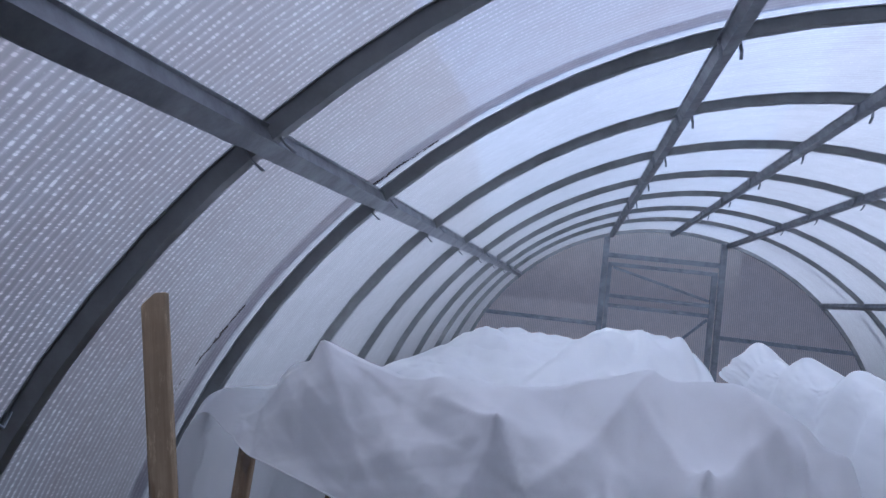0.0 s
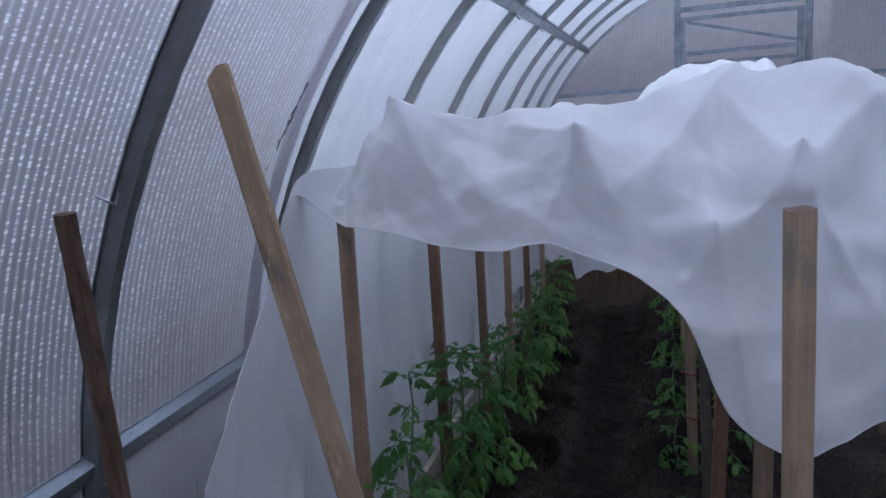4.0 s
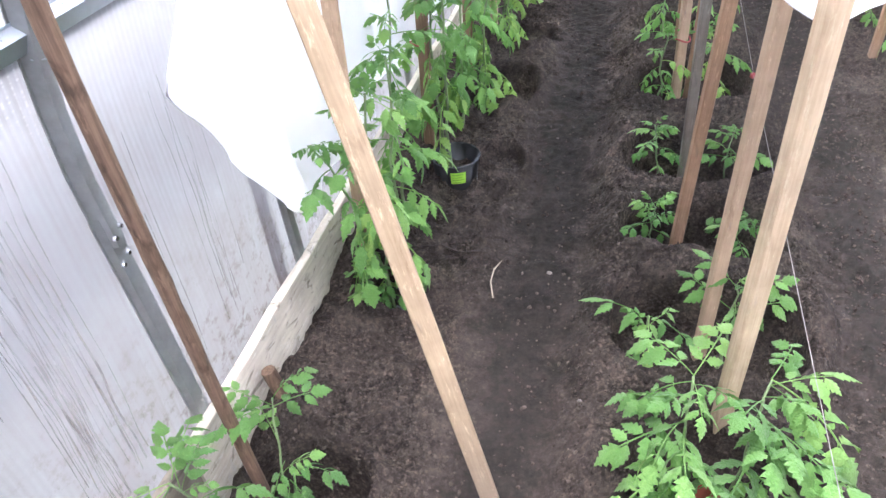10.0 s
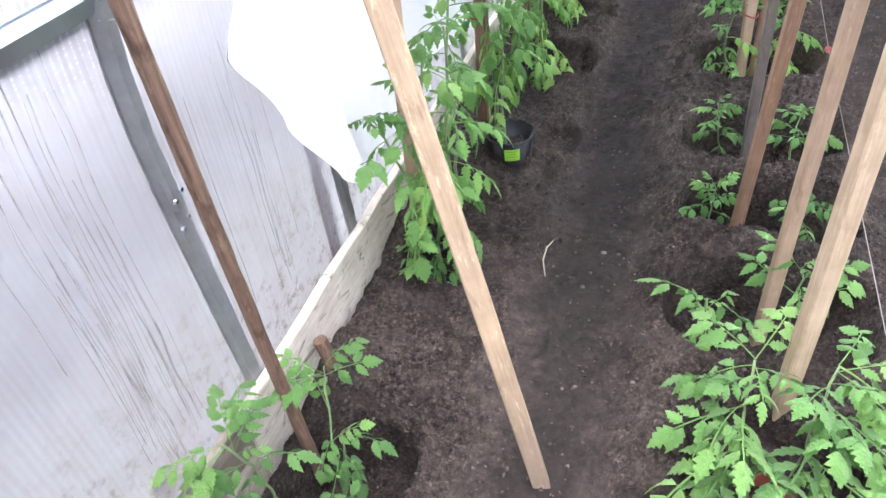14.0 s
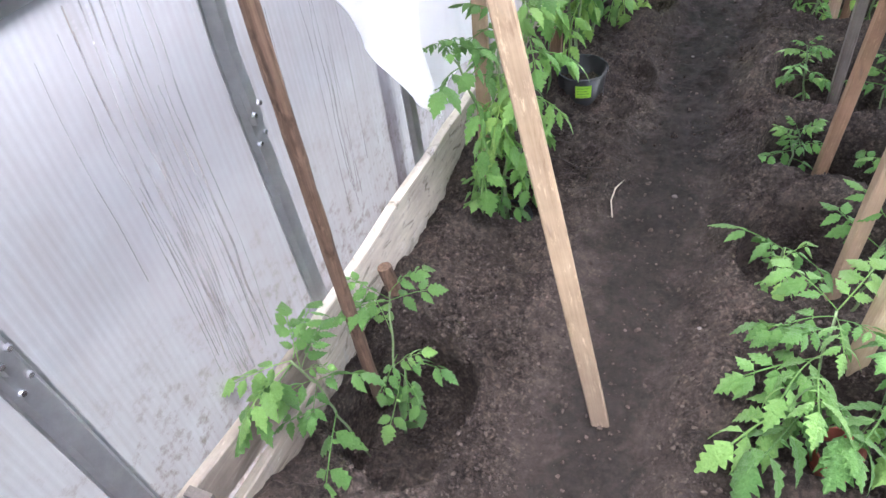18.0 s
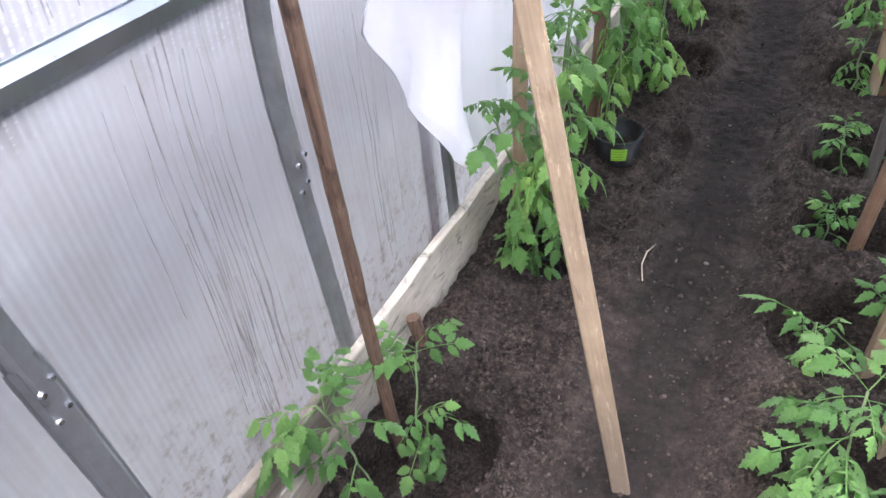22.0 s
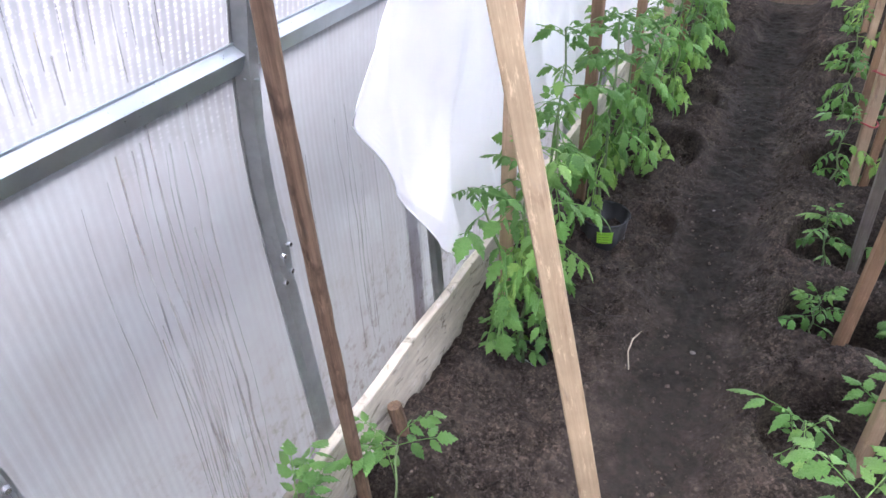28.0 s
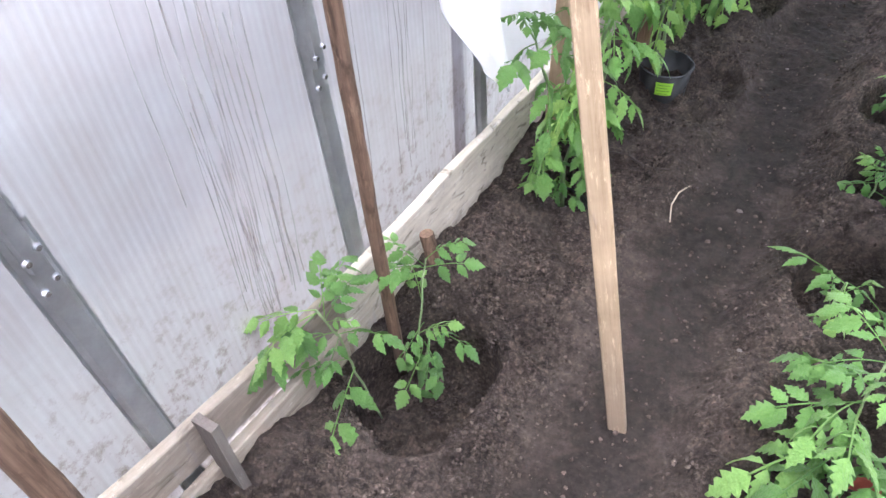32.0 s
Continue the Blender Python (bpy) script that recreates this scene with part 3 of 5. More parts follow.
# ---------------------------------------------------------------- ground
def build_ground():
    outside = new("ground", mesh_from("ground", [(-900, -900, -0.35), (900, -900, -0.35), (900, 900, -0.35), (-900, 900, -0.35)], [(0, 1, 2, 3)], GRASS))
    hedge = np.random.RandomState(4)
    # hedges added on both sides, tall enough to dim the side sheets
    for hx, top, name in ((-3.0, 6.2, "backdrop_hedge"), (3.7, 6.6, "backdrop_hedge")):
        ys = np.linspace(-9, 16, 60)
        v, f = [], []
        for q, y in enumerate(ys):
            t = top + 0.5 * (hedge.rand() - 0.5)
            w = 0.4 + 0.25 * hedge.rand()
            v += [(hx - w, y, -0.35), (hx - w * 0.8, y, t * 0.7), (hx, y, t), (hx + w * 0.8, y, t * 0.7), (hx + w, y, -0.35)]
            if q:
                k = (q - 1) * 5
                f += [(k + j, k + j + 1, k + j + 6, k + j + 5) for j in range(4)]
        hb = new(name, mesh_from(name, v, f, HEDGE))
        tagged(hb, "dark hedge added outside to hold low sky light off the walls", "hedge", kind="structure")
    tagged(outside, "grass and earth outside the greenhouse", "ground", kind="structure")
    xs = np.arange(CX - RAD + 0.02, CX + RAD, 0.0115)
    ys = np.arange(BACK + 0.02, END, 0.0115)
    X, Y = np.meshgrid(xs, ys)
    rough_part = 0.5 + 0.5 * step(0.12, 0.26, np.abs(X + 0.57))
    Z = soil_height(X, Y) + (0.015 * SOILN.sum(X, Y, 38, 2, 0.7) + 0.030 * np.maximum(0, SOILN.sum(X + 4, Y, 19, 3, 0.65))) * rough_part
    nx, ny = len(xs), len(ys)
    verts = np.stack([X.ravel(), Y.ravel(), Z.ravel()], 1)
    i = np.arange(nx * ny).reshape(ny, nx)
    faces = np.stack([i[:-1, :-1].ravel(), i[:-1, 1:].ravel(), i[1:, 1:].ravel(), i[1:, :-1].ravel()], 1)
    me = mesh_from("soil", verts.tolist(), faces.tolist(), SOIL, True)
    ob = new("soil_floor", me)
    tagged(ob, "dark damp soil of the beds with a trodden path between", "soil", kind="structure")


ICO = bmesh.new()
bmesh.ops.create_icosphere(ICO, subdivisions=1, radius=1)
ICO_V = np.array([v.co[:] for v in ICO.verts])
ICO_F = np.array([[v.index for v in f.verts] for f in ICO.faces])
ICO.free()


def scatter_clods(name, count, seed, lo, hi, mat, label, x0=-1.2, x1=1.2, y0=0.2, y1=5.0):
    rs = np.random.RandomState(seed)
    x = rs.uniform(x0, x1, count)
    y = y0 + (y1 - y0) * rs.rand(count) ** 1.7
    keep = ~((x > -0.70) & (x < -0.42) & (rs.rand(count) < 0.82))
    x, y = x[keep], y[keep]
    n = len(x)
    r = lo + (hi - lo) * rs.rand(n) ** 3.0
    z = soil_height(x, y) + r * 0.2
    m = len(ICO_V)
    v = ICO_V[None] * (1 + 0.7 * (rs.rand(n, m, 1) - 0.5)) * r[:, None, None] * rs.uniform(0.65, 1.2, (n, 1, 3))
    v = (v + np.stack([x, y, z], 1)[:, None, :]).reshape(-1, 3)
    f = (ICO_F[None] + (np.arange(n) * m)[:, None, None]).reshape(-1, 3)
    ob = new(name, mesh_from(name, v.tolist(), f.tolist(), mat))
    tagged(ob, label, "soil", kind="stuff")


# ---------------------------------------------------------------- greenhouse shell
def sheet_mesh(y0, y1, r, thick=0.006, legs=0.02):
    """Inner skin, outer skin and the two cut edges, each with its own vertices; returns the face count of the inner skin too."""
    inner, outer = arc(r, n=56, legs=legs), arc(r + thick, n=56, legs=legs)
    verts, faces = [], []

    def strip(a, ya, b, yb):
        k = len(verts)
        verts.extend((x, ya, z) for x, _, z in a)
        verts.extend((x, yb, z) for x, _, z in b)
        m = len(a)
        faces.extend((k + q, k + q + 1, k + m + q + 1, k + m + q) for q in range(m - 1))

    strip(inner, y1, inner, y0)
    count = len(faces)
    strip(outer, y0, outer, y1)
    strip(outer, y0, inner, y0)
    strip(inner, y1, outer, y1)
    return verts, faces, count


def hat(w, d, lip):
    """Hat section: a channel of width w and depth d with outward lips, metal 2 mm."""
    t = 0.002
    a, b = w / 2, w / 2 - 0.008
    return [(-a - lip, d), (-a, d), (-b, 0), (b, 0), (a, d), (a + lip, d), (a + lip, d - t), (a + t, d - t), (b + t, -t), (-b - t, -t), (-a - t, d - t), (-a - lip, d - t)]


def build_shell():
    shell = thing("wall_greenhouse", "arched greenhouse skin of ribbed clear sheets", "wall")
    shell["kind"] = "structure"
    seams = [BACK, -0.44, 1.67, 3.78, 5.9, END + 0.03]
    for i in range(5):
        v, f, inside = sheet_mesh(seams[i] - 0.03, seams[i + 1] + 0.03, SHEET + 0.0035 * (i % 2))
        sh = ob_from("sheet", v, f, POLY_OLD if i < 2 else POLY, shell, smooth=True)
        sh.data.materials.append(SKIN)
        for q, poly in enumerate(sh.data.polygons):
            poly.material_index = 0 if q < inside else 1
    # sill timber under the sheets outside, and right-hand base board
    part("base_rail", box_bm(CX + RAD - 0.03, CX + RAD + 0.02, BACK, END, -0.15, 0.12, 0.004), BOARD, shell)
    part("base_rail", box_bm(CX - RAD - 0.075, CX - RAD - 0.045, BACK, END, -0.2, 0.06, 0.004), BOARD, shell)


def build_arch(y):
    arch = thing("arch", "galvanised steel hat-section arch with bolted legs", "greenhouse arch", "arches", (CX, y, 0))
    pts = [(x - CX, 0, z) for x, _, z in arc(RAD + 0.004, n=44, legs=0.86)]
    sec = hat(0.036, 0.026, 0.008)
    # section: across = along y, up = outwards
    verts, faces = [], []
    n, m = len(pts), len(sec)
    for i, p in enumerate(pts):
        a, b = Vector(pts[max(i - 1, 0)]), Vector(pts[min(i + 1, n - 1)])
        d = (b - a).normalized()
        out = Vector((-d.z, 0, d.x))
        lag = 0.045 * max(0.0, 1.02 - p[2]) + 0.008 * min(1.0, max(0.0, (p[2] - 1.35) / 0.5))
        for s, u in sec:
            verts.append(Vector(p) + Vector((0, s + lag, 0)) + out * u)
    for i in range(n - 1):
        for j in range(m):
            k = (j + 1) % m
            faces.append((i * m + j, (i + 1) * m + j, (i + 1) * m + k, i * m + k))
    ob_from("bow", verts, faces, ARCHM, arch)
    for s in (-1, 1):
        x = s * (RAD + 0.016)
        sec2 = hat(0.046, 0.012, 0.008)
        lv, lf = [], []
        for z in (-0.15, 0.935):
            for a, u in sec2:
                lv.append((x + s * u, a + 0.045 * (1.02 - z), z))
        k = len(sec2)
        for j in range(k):
            q = (j + 1) % k
            lf.append((j, q, k + q, k + j))
        leg = ob_from("leg", lv, lf, ARCHM, arch, "grey steel leg lapped over the bow")
        for dz in (0.82, 0.893):
            for dy in (-0.012, 0.012):
                bm = bmesh.new()
                bmesh.ops.create_cone(bm, cap_ends=True, segments=8, radius1=0.0072, radius2=0.005, depth=0.007,
                                      matrix=Matrix.Translation((s * (RAD - 0.001) if dz > 0.86 else x - s * 0.004, dy + 0.045 * (1.02 - dz), dz + dy * 0.6)) @ Matrix.Rotation(-s * math.pi / 2, 4, "Y"))
                part("screw", bm, SCREW, leg)
    return arch


def build_purlin(x, z, name, group, tilt, w=0.040, zinc=ZINC):
    """A hat-section rail along the tunnel; tilt: degrees of its face from level."""
    p = thing(name, "galvanised hat-section rail wired to the arches", "rail", group, (x, 0, z))
    sec = hat(w, 0.022, 0.007)
    c, s = math.cos(radians(tilt)), math.sin(radians(tilt))
    verts, faces = [], []
    ys = np.linspace(BACK, END - 0.01, 9)
    for y in ys:
        for a, u in sec:
            verts.append((a * c + u * s, y, -a * s + u * c))
    k = len(sec)
    for i in range(len(ys) - 1):
        for j in range(k):
            q = (j + 1) % k
            faces.append((i * k + j, i * k + q, (i + 1) * k + q, (i + 1) * k + j))
    ob_from("channel", verts, faces, zinc, p)
    for y in ARCHES:
        if y < 0.3 or y > 5.5:
            continue
        for sgn in (-1, 1):
            a0 = sgn * (w / 2 + 0.004)
            base = Vector((a0 * c, y + 0.012 * sgn, -a0 * s))
            down = Vector((-s, 0, -c))
            tip = base + down * 0.022 + Vector((0, 0.018, 0))
            v, f = sweep([base + down * -0.02, base + down * 0.008, tip], [(-0.004, -0.001), (0.004, -0.001), (0.004, 0.001), (-0.004, 0.001)])
            ob_from("tie", v, f, zinc, p)
    return p


def wall_outline(r, legs=0.0):
    return [(x, z) for x, _, z in arc(r, n=40, legs=legs)]


def build_end_wall():
    w = thing("wall_far_end", "end wall of aged ribbed sheet with a framed door", "wall", at=(0, END, 0))
    w["kind"] = "structure"
    out = wall_outline(SHEET + 0.02, -0.15)
    n = len(out)
    verts = [(x, 0.02, z) for x, z in out] + [(x, 0.028, z) for x, z in out]
    faces = [tuple(reversed(range(n))), tuple(range(n, 2 * n))] + [(i, n + i, n + (i + 1) % n, (i + 1) % n) for i in range(n)]
    es = ob_from("sheet", verts, faces, POLY_END, w)
    es.data.materials.append(SKIN)
    for q, poly in enumerate(es.data.polygons):
        poly.material_index = 0 if q == 0 else 1
    bar = 0.045

    def beam(name, a, b, wd=bar, dep=0.03, label="", parent=None, y=0.0):
        ax, az = a
        bx, bz = b
        dx, dz = bx - ax, bz - az
        ln = math.hypot(dx, dz)
        nx, nz = -dz / ln * wd / 2, dx / ln * wd / 2
        pts = [(ax + nx, az + nz), (ax - nx, az - nz), (bx - nx, bz - nz), (bx + nx, bz + nz)]
        v = [(px, y - dep, pz) for px, pz in pts] + [(px, y, pz) for px, pz in pts]
        f = [(0, 1, 2, 3), (7, 6, 5, 4), (0, 4, 5, 1), (1, 5, 6, 2), (2, 6, 7, 3), (3, 7, 4, 0)]
        return ob_from(name, v, f, DULL, parent or w, label)

    xl, xr = -0.015, 0.97
    beam("post", (xl, -0.1), (xl, CZ + FLAT * math.sqrt(RAD ** 2 - (xl - CX) ** 2)), 0.05)
    beam("post", (xr, -0.1), (xr, CZ + FLAT * math.sqrt(RAD ** 2 - (xr - CX) ** 2)), 0.05)
    beam("lintel", (xl + 0.025, 2.515), (xr - 0.025, 2.515), 0.04)
    for x0, x1 in ((CX - 1.56, xl - 0.025), (xr + 0.025, CX + 1.56)):
        beam("girt", (x0, 1.90), (x1, 1.90), 0.035, 0.026)
    # strips added only to make the far end dark near the ground
    part("kick_board", box_bm(CX - RAD + 0.02, xl - 0.026, -0.03, -0.004, -0.1, 0.40, 0.003), DARK, w, "dark strip added to darken the foot of the end wall")
    part("kick_board", box_bm(xr + 0.026, CX + RAD - 0.02, -0.03, -0.004, -0.1, 0.40, 0.003), DARK, w)
    bow = [(x, 0, z) for x, _, z in arc(RAD - 0.002, n=44, legs=-0.1)]
    v, f = [], []
    for i, p in enumerate(bow):
        a, b = Vector(bow[max(i - 1, 0)]), Vector(bow[min(i + 1, len(bow) - 1)])
        d = (b - a).normalized()
        o = Vector((-d.z, 0, d.x))
        for s, u in ((-0.032, 0), (-0.002, 0), (-0.002, 0.028), (-0.032, 0.028)):
            v.append(Vector(p) + Vector((0, s, 0)) + o * u)
    for i in range(len(bow) - 1):
        for j in range(4):
            k = (j + 1) % 4
            f.append((i * 4 + j, (i + 1) * 4 + j, (i + 1) * 4 + k, i * 4 + k))
    ob_from("end_bow", v, f, ARCHM, w)
    door = thing("door_1", "closed greenhouse door of thin steel frame and ribbed sheet", "door", at=(0, END - 0.034, 0))
    door["kind"] = "structure"
    dl, dr = xl + 0.045, xr - 0.065
    beam("door_frame", (dl, 0.05), (dl, 2.45), 0.035, 0.028, parent=door)
    beam("door_frame", (dr, 0.05), (dr, 2.45), 0.045, 0.028, parent=door)
    for z in (2.435, 2.16, 2.075, 0.85, 0.08):
        beam("door_rail", (dl + 0.018, z), (dr - 0.023, z), 0.032, 0.026, parent=door)
    beam("brace", (dl + 0.03, 2.41), (dr - 0.03, 2.20), 0.022, 0.018, parent=door)
    beam("brace", (dr - 0.03, 2.04), (dl + 0.03, 1.25), 0.022, 0.018, parent=door)
    # wall behind the camera
    b = thing("wall_near_end", "end wall of ribbed clear sheet", "wall", at=(0, BACK, 0))
    b["kind"] = "structure"
    ob_from("sheet", [(x, -0.03, z) for x, z in out] + [(x, -0.022, z) for x, z in out], faces, POLY, b)


def build_boards():
    def board(x, y0, y1, z0, z1, thick, label, rise=0.0, mat=BOARD):
        t = thing("bed_board", label, "board", "boards along the bed", (x, y0, z0))
        bm = bmesh.new()
        n = max(4, int((y1 - y0) / 0.06))
        rows = []
        for i in range(n + 1):
            y = (y1 - y0) * i / n
            nz = 0.006 * CLOTHN.at(y * 7 + x * 30, 2.0) * 2
            up = min(0.09, rise * (y1 - y0 - y))
            e = 0.003
            sec = [(0, 0), (-thick, 0), (-thick, z1 - z0 - e + nz), (-thick + e, z1 - z0 + nz), (-e, z1 - z0 + nz), (0, z1 - z0 - e + nz)]
            rows.append([bm.verts.new((a, y, b + up)) for a, b in sec])
        for r0, r1 in zip(rows, rows[1:]):
            for j in range(6):
                k = (j + 1) % 6
                bm.faces.new((r0[j], r1[j], r1[k], r0[k]))
        bm.faces.new(rows[0])
        bm.faces.new(rows[-1][::-1])
        part("plank", bm, mat, t)
        return t

    board(-1.246, 1.02, 2.75, -0.08, 0.30, 0.030, "whitewashed plank edging the bed, stained dark below")
    board(-1.250, BACK + 0.03, 1.015, 0.168, 0.292, 0.028, "weathered pale plank edging the bed", 0.1, BOARD_OLD)
    board(-1.240, BACK + 0.03, 1.0, -0.08, 0.157, 0.026, "lower weathered plank edging the bed", 0.03, BOARD_OLD)
    board(-1.246, 2.755, END - 0.05, -0.08, 0.29, 0.028, "plank edging the bed behind the plants")
    for x, y, z, ln, lean, mat, r in ((-1.212, 1.345, 0.235, 0.36, 0.07, DARK, 0.021), (-1.226, 0.56, 0.35, 0.42, 0.02, GREYWOOD, 0.018)):
        t = thing("bed_peg", "short wooden peg holding the bed board", "peg", at=(x, y, z - ln))
        sec = ring(r, 8) if mat is DARK else [(-0.03, -0.011), (0.03, -0.011), (0.03, 0.011), (-0.03, 0.011)]
        v, f = sweep([(lean, 0, 0), (lean * 0.5, 0, ln * 0.5), (0, 0.0, ln)], sec)
        ob_from("peg", v, f, mat, t)


# ---------------------------------------------------------------- stakes
def stake(base, top, w, d, mat, label, seed, rot=0.0, round_=False, taper=0.92):
    """A slightly bowed, uneven stick from base to top."""
    r = random.Random(seed)
    b, t = Vector(base), Vector(top)
    ob = thing("garden_stake", label, "stake", "wooden stakes", base)
    n = 30 if round_ else 14
    k = 10 if round_ else 8
    verts, faces = [], []
    axis = (t - b).normalized()
    side = axis.cross(Vector((0, 1, 0)) if abs(axis.y) < 0.9 else Vector((1, 0, 0))).normalized()
    side = Matrix.Rotation(radians(rot), 3, axis) @ side
    fwd = axis.cross(side)
    ob.matrix_basis = Matrix.Translation(b) @ Matrix((side, fwd, axis)).transposed().to_4x4()
    length = (t - b).length
    bow = r.uniform(-0.008, 0.008), r.uniform(-0.006, 0.006)
    for i in range(n + 1):
        u = i / n
        p = Vector((bow[0] * math.sin(math.pi * u), bow[1] * math.sin(math.pi * u), length * u))
        s = 1 + (taper - 1) * u
        if round_:
            sec = ring(w / 2, k)
        else:
            a, c, e = w / 2, d / 2, min(w, d) * 0.12
            sec = [(-a + e, -c), (a - e, -c), (a, -c + e), (a, c - e), (a - e, c), (-a + e, c), (-a, c - e), (-a, -c + e)]
        for sx, sy in sec:
            j = 1 + r.uniform(-0.06, 0.06) * (1.2 if round_ else 0.35)
            verts.append(p + Vector((sx * s * j, sy * s * j, 0)))
    for i in range(n):
        for j in range(k):
            q = (j + 1) % k
            faces.append((i * k + j, i * k + q, (i + 1) * k + q, (i + 1) * k + j))
    faces.append(tuple(range(k))[::-1])
    faces.append(tuple(n * k + j for j in range(k)))
    faces.pop()
    ob_from("stick", verts, faces, mat, ob, smooth=round_)
    cap = [Vector(verts[n * k + j]) for j in range(k)]
    mid = sum(cap, Vector()) / k + Vector((0, 0, 0.001))
    ob_from("cut_end", cap + [mid], [(j, (j + 1) % k, k) for j in range(k)], ENDGRAIN, ob, "darkened sawn end")
    if d > 0.034:
        for q in range(4):
            z = length * (0.12 + 0.2 * q + r.uniform(-0.05, 0.05))
            s = (1 + (taper - 1) * z / length) * 1.012
            kr = r.uniform(0.005, 0.009)
            cx, fy = r.uniform(-0.22, 0.22) * w, -d / 2 * s
            u = z / length
            off = Vector((bow[0] * math.sin(math.pi * u), bow[1] * math.sin(math.pi * u), 0))
            kv = [Vector((cx + kr * math.cos(a) * 0.8, fy - 0.0006, z + kr * math.sin(a) * 1.5)) + off for a in np.linspace(0, 2 * math.pi, 11)[:-1]] + [Vector((cx, fy - 0.0016, z)) + off]
            if not round_:
                ob_from("knot", kv, [(j, (j + 1) % 10, 10) for j in range(10)], KNOT, ob, "brown knot in the wood")
    return ob


def build_stakes():
    stake((-0.545, 1.19, -0.03), (-0.992, 1.278, 2.005), 0.046, 0.030, PALE, "pale pine stake leaning against the arch over the path", 1, rot=20)
    stake((-1.165, 1.112, -0.1), (-1.078, 0.968, 1.795), 0.034, 0.034, DARK, "dark brown round stake beside the young plant", 2, round_=True)
    stake((-1.105, 0.290, -0.1), (-1.10, 0.274, 1.5), 0.048, 0.048, DARK, "dark brown round stake by the bed board", 40, round_=True)
    stake((0.019, 1.53, -0.1), (-0.022, 1.368, 1.70), 0.047, 0.038, CREAM, "thick pale stake in the middle bed", 3, rot=25)
    stake((0.0, 1.94, -0.24), (0.008, 1.86, 1.62), 0.042, 0.033, TAN, "tan pine stake in the middle bed", 4, rot=20)
    stake((-0.089, 2.39, -0.24), (-0.034, 2.22, 1.63), 0.040, 0.032, BROWN, "brown stake in a planting pit", 5, rot=15)
    stake((-0.035, 2.95, -0.24), (-0.085, 2.70, 1.64), 0.038, 0.030, GREYWOOD, "grey weathered stake in a planting pit", 6, rot=10)
    stake((-0.07, 3.52, -0.24), (-0.1, 3.52, 1.66), 0.046, 0.036, TAN, "tan stake tied to a tomato plant", 7, rot=12)
    stake((-0.02, 3.58, -0.24), (0.0, 3.6, 1.55), 0.036, 0.032, BROWN, "thin brown stake in the middle bed", 8)
    for i, y in enumerate((4.25, 4.95, 5.6)):
        stake((-0.05, y, -0.24), (-0.05, y, 1.66), 0.044, 0.036, (BROWN, TAN, BROWN)[i], "stake farther along the middle bed", 9 + i)
    stake((-1.165, 2.03, -0.1), (-1.028, 1.83, 1.645), 0.044, 0.034, TAN, "tan stake propping the fleece corner", 20, rot=10)
    stake((-1.135, 2.80, -0.1), (-1.095, 2.80, 1.62), 0.046, 0.038, BROWN, "dark stake behind a tomato plant", 21)
    stake((-1.09, 3.48, -0.1), (-1.09, 3.58, 1.62), 0.044, 0.036, BROWN, "brown stake behind a tomato plant", 22)
    for i, y in enumerate((4.15, 4.8, 5.5)):
        stake((-1.09, y, -0.1), (-1.06, y, 1.62), 0.042, 0.034, (TAN, BROWN, TAN)[i], "stake farther along the bed", 23 + i)
    for i, (x, y) in enumerate(((0.92, 3.35), (0.92, 4.1), (0.92, 5.0))):
        stake((x, y, -0.1), (x, y, 1.80), 0.045, 0.036, BROWN, "dark stake under the fleece", 30 + i)


# ---------------------------------------------------------------- fleece
def spline(xs, ys, u):
    """A smooth curve through a few stations."""
    xs, ys = np.asarray(xs, float), np.asarray(ys, float)
    m = np.gradient(ys, xs)
    i = np.clip(np.searchsorted(xs, u) - 1, 0, len(xs) - 2)
    h = xs[i + 1] - xs[i]
    t = (u - xs[i]) / h
    return ((2 * t ** 3 - 3 * t ** 2 + 1) * ys[i] + (t ** 3 - 2 * t ** 2 + t) * h * m[i] + (-2 * t ** 3 + 3 * t ** 2) * ys[i + 1] + (t ** 3 - t ** 2) * h * m[i + 1])


def cloth_object(name, X, Y, Z, label):
    nu, nv = X.shape
    verts = np.stack([X.ravel(), Y.ravel(), Z.ravel()], 1)
    i = np.arange(nu * nv).reshape(nu, nv)
    faces = np.stack([i[:-1, :-1].ravel(), i[1:, :-1].ravel(), i[1:, 1:].ravel(), i[:-1, 1:].ravel()], 1)
    ob = new(name, mesh_from(name, verts.tolist(), faces.tolist(), FLEECE, True))
    tagged(ob, label, "fleece")
    edge = [Vector((X[q, 0], Y[q, 0], Z[q, 0])) for q in range(0, nu, 2)]
    v, f = sweep(edge, ring(0.0022, 5))
    ob_from("hem", v, f, FLEECE, ob, "thin cut edge of the cloth", smooth=True)
    return ob


def creases(U, V, amp):
    """Sharp folds that run in several directions and fade in and out."""
    out = 0 * U
    for q, (deg, f, a) in enumerate(((20, 1.7, 1.0), (75, 2.1, 0.8), (128, 2.6, 0.75), (-35, 3.6, 0.5), (55, 4.7, 0.4), (105, 6.3, 0.22), (5, 7.5, 0.2))):
        t = U * math.cos(radians(deg)) + V * math.sin(radians(deg))
        ph = f * t + 0.9 * CLOTHN.sum(U + 3.7 * q, V - 2.3 * q, 0.9, 2) + 0.37 * q
        tri = 2 * np.abs(ph - np.floor(ph + 0.5))
        gate = np.clip(0.55 + 1.9 * CLOTHN.sum(U - 5.1 * q, V + 1.7 * q, 1.1, 2), 0.05, 1)
        out = out + a * gate * (tri - 0.5)
    return amp * out


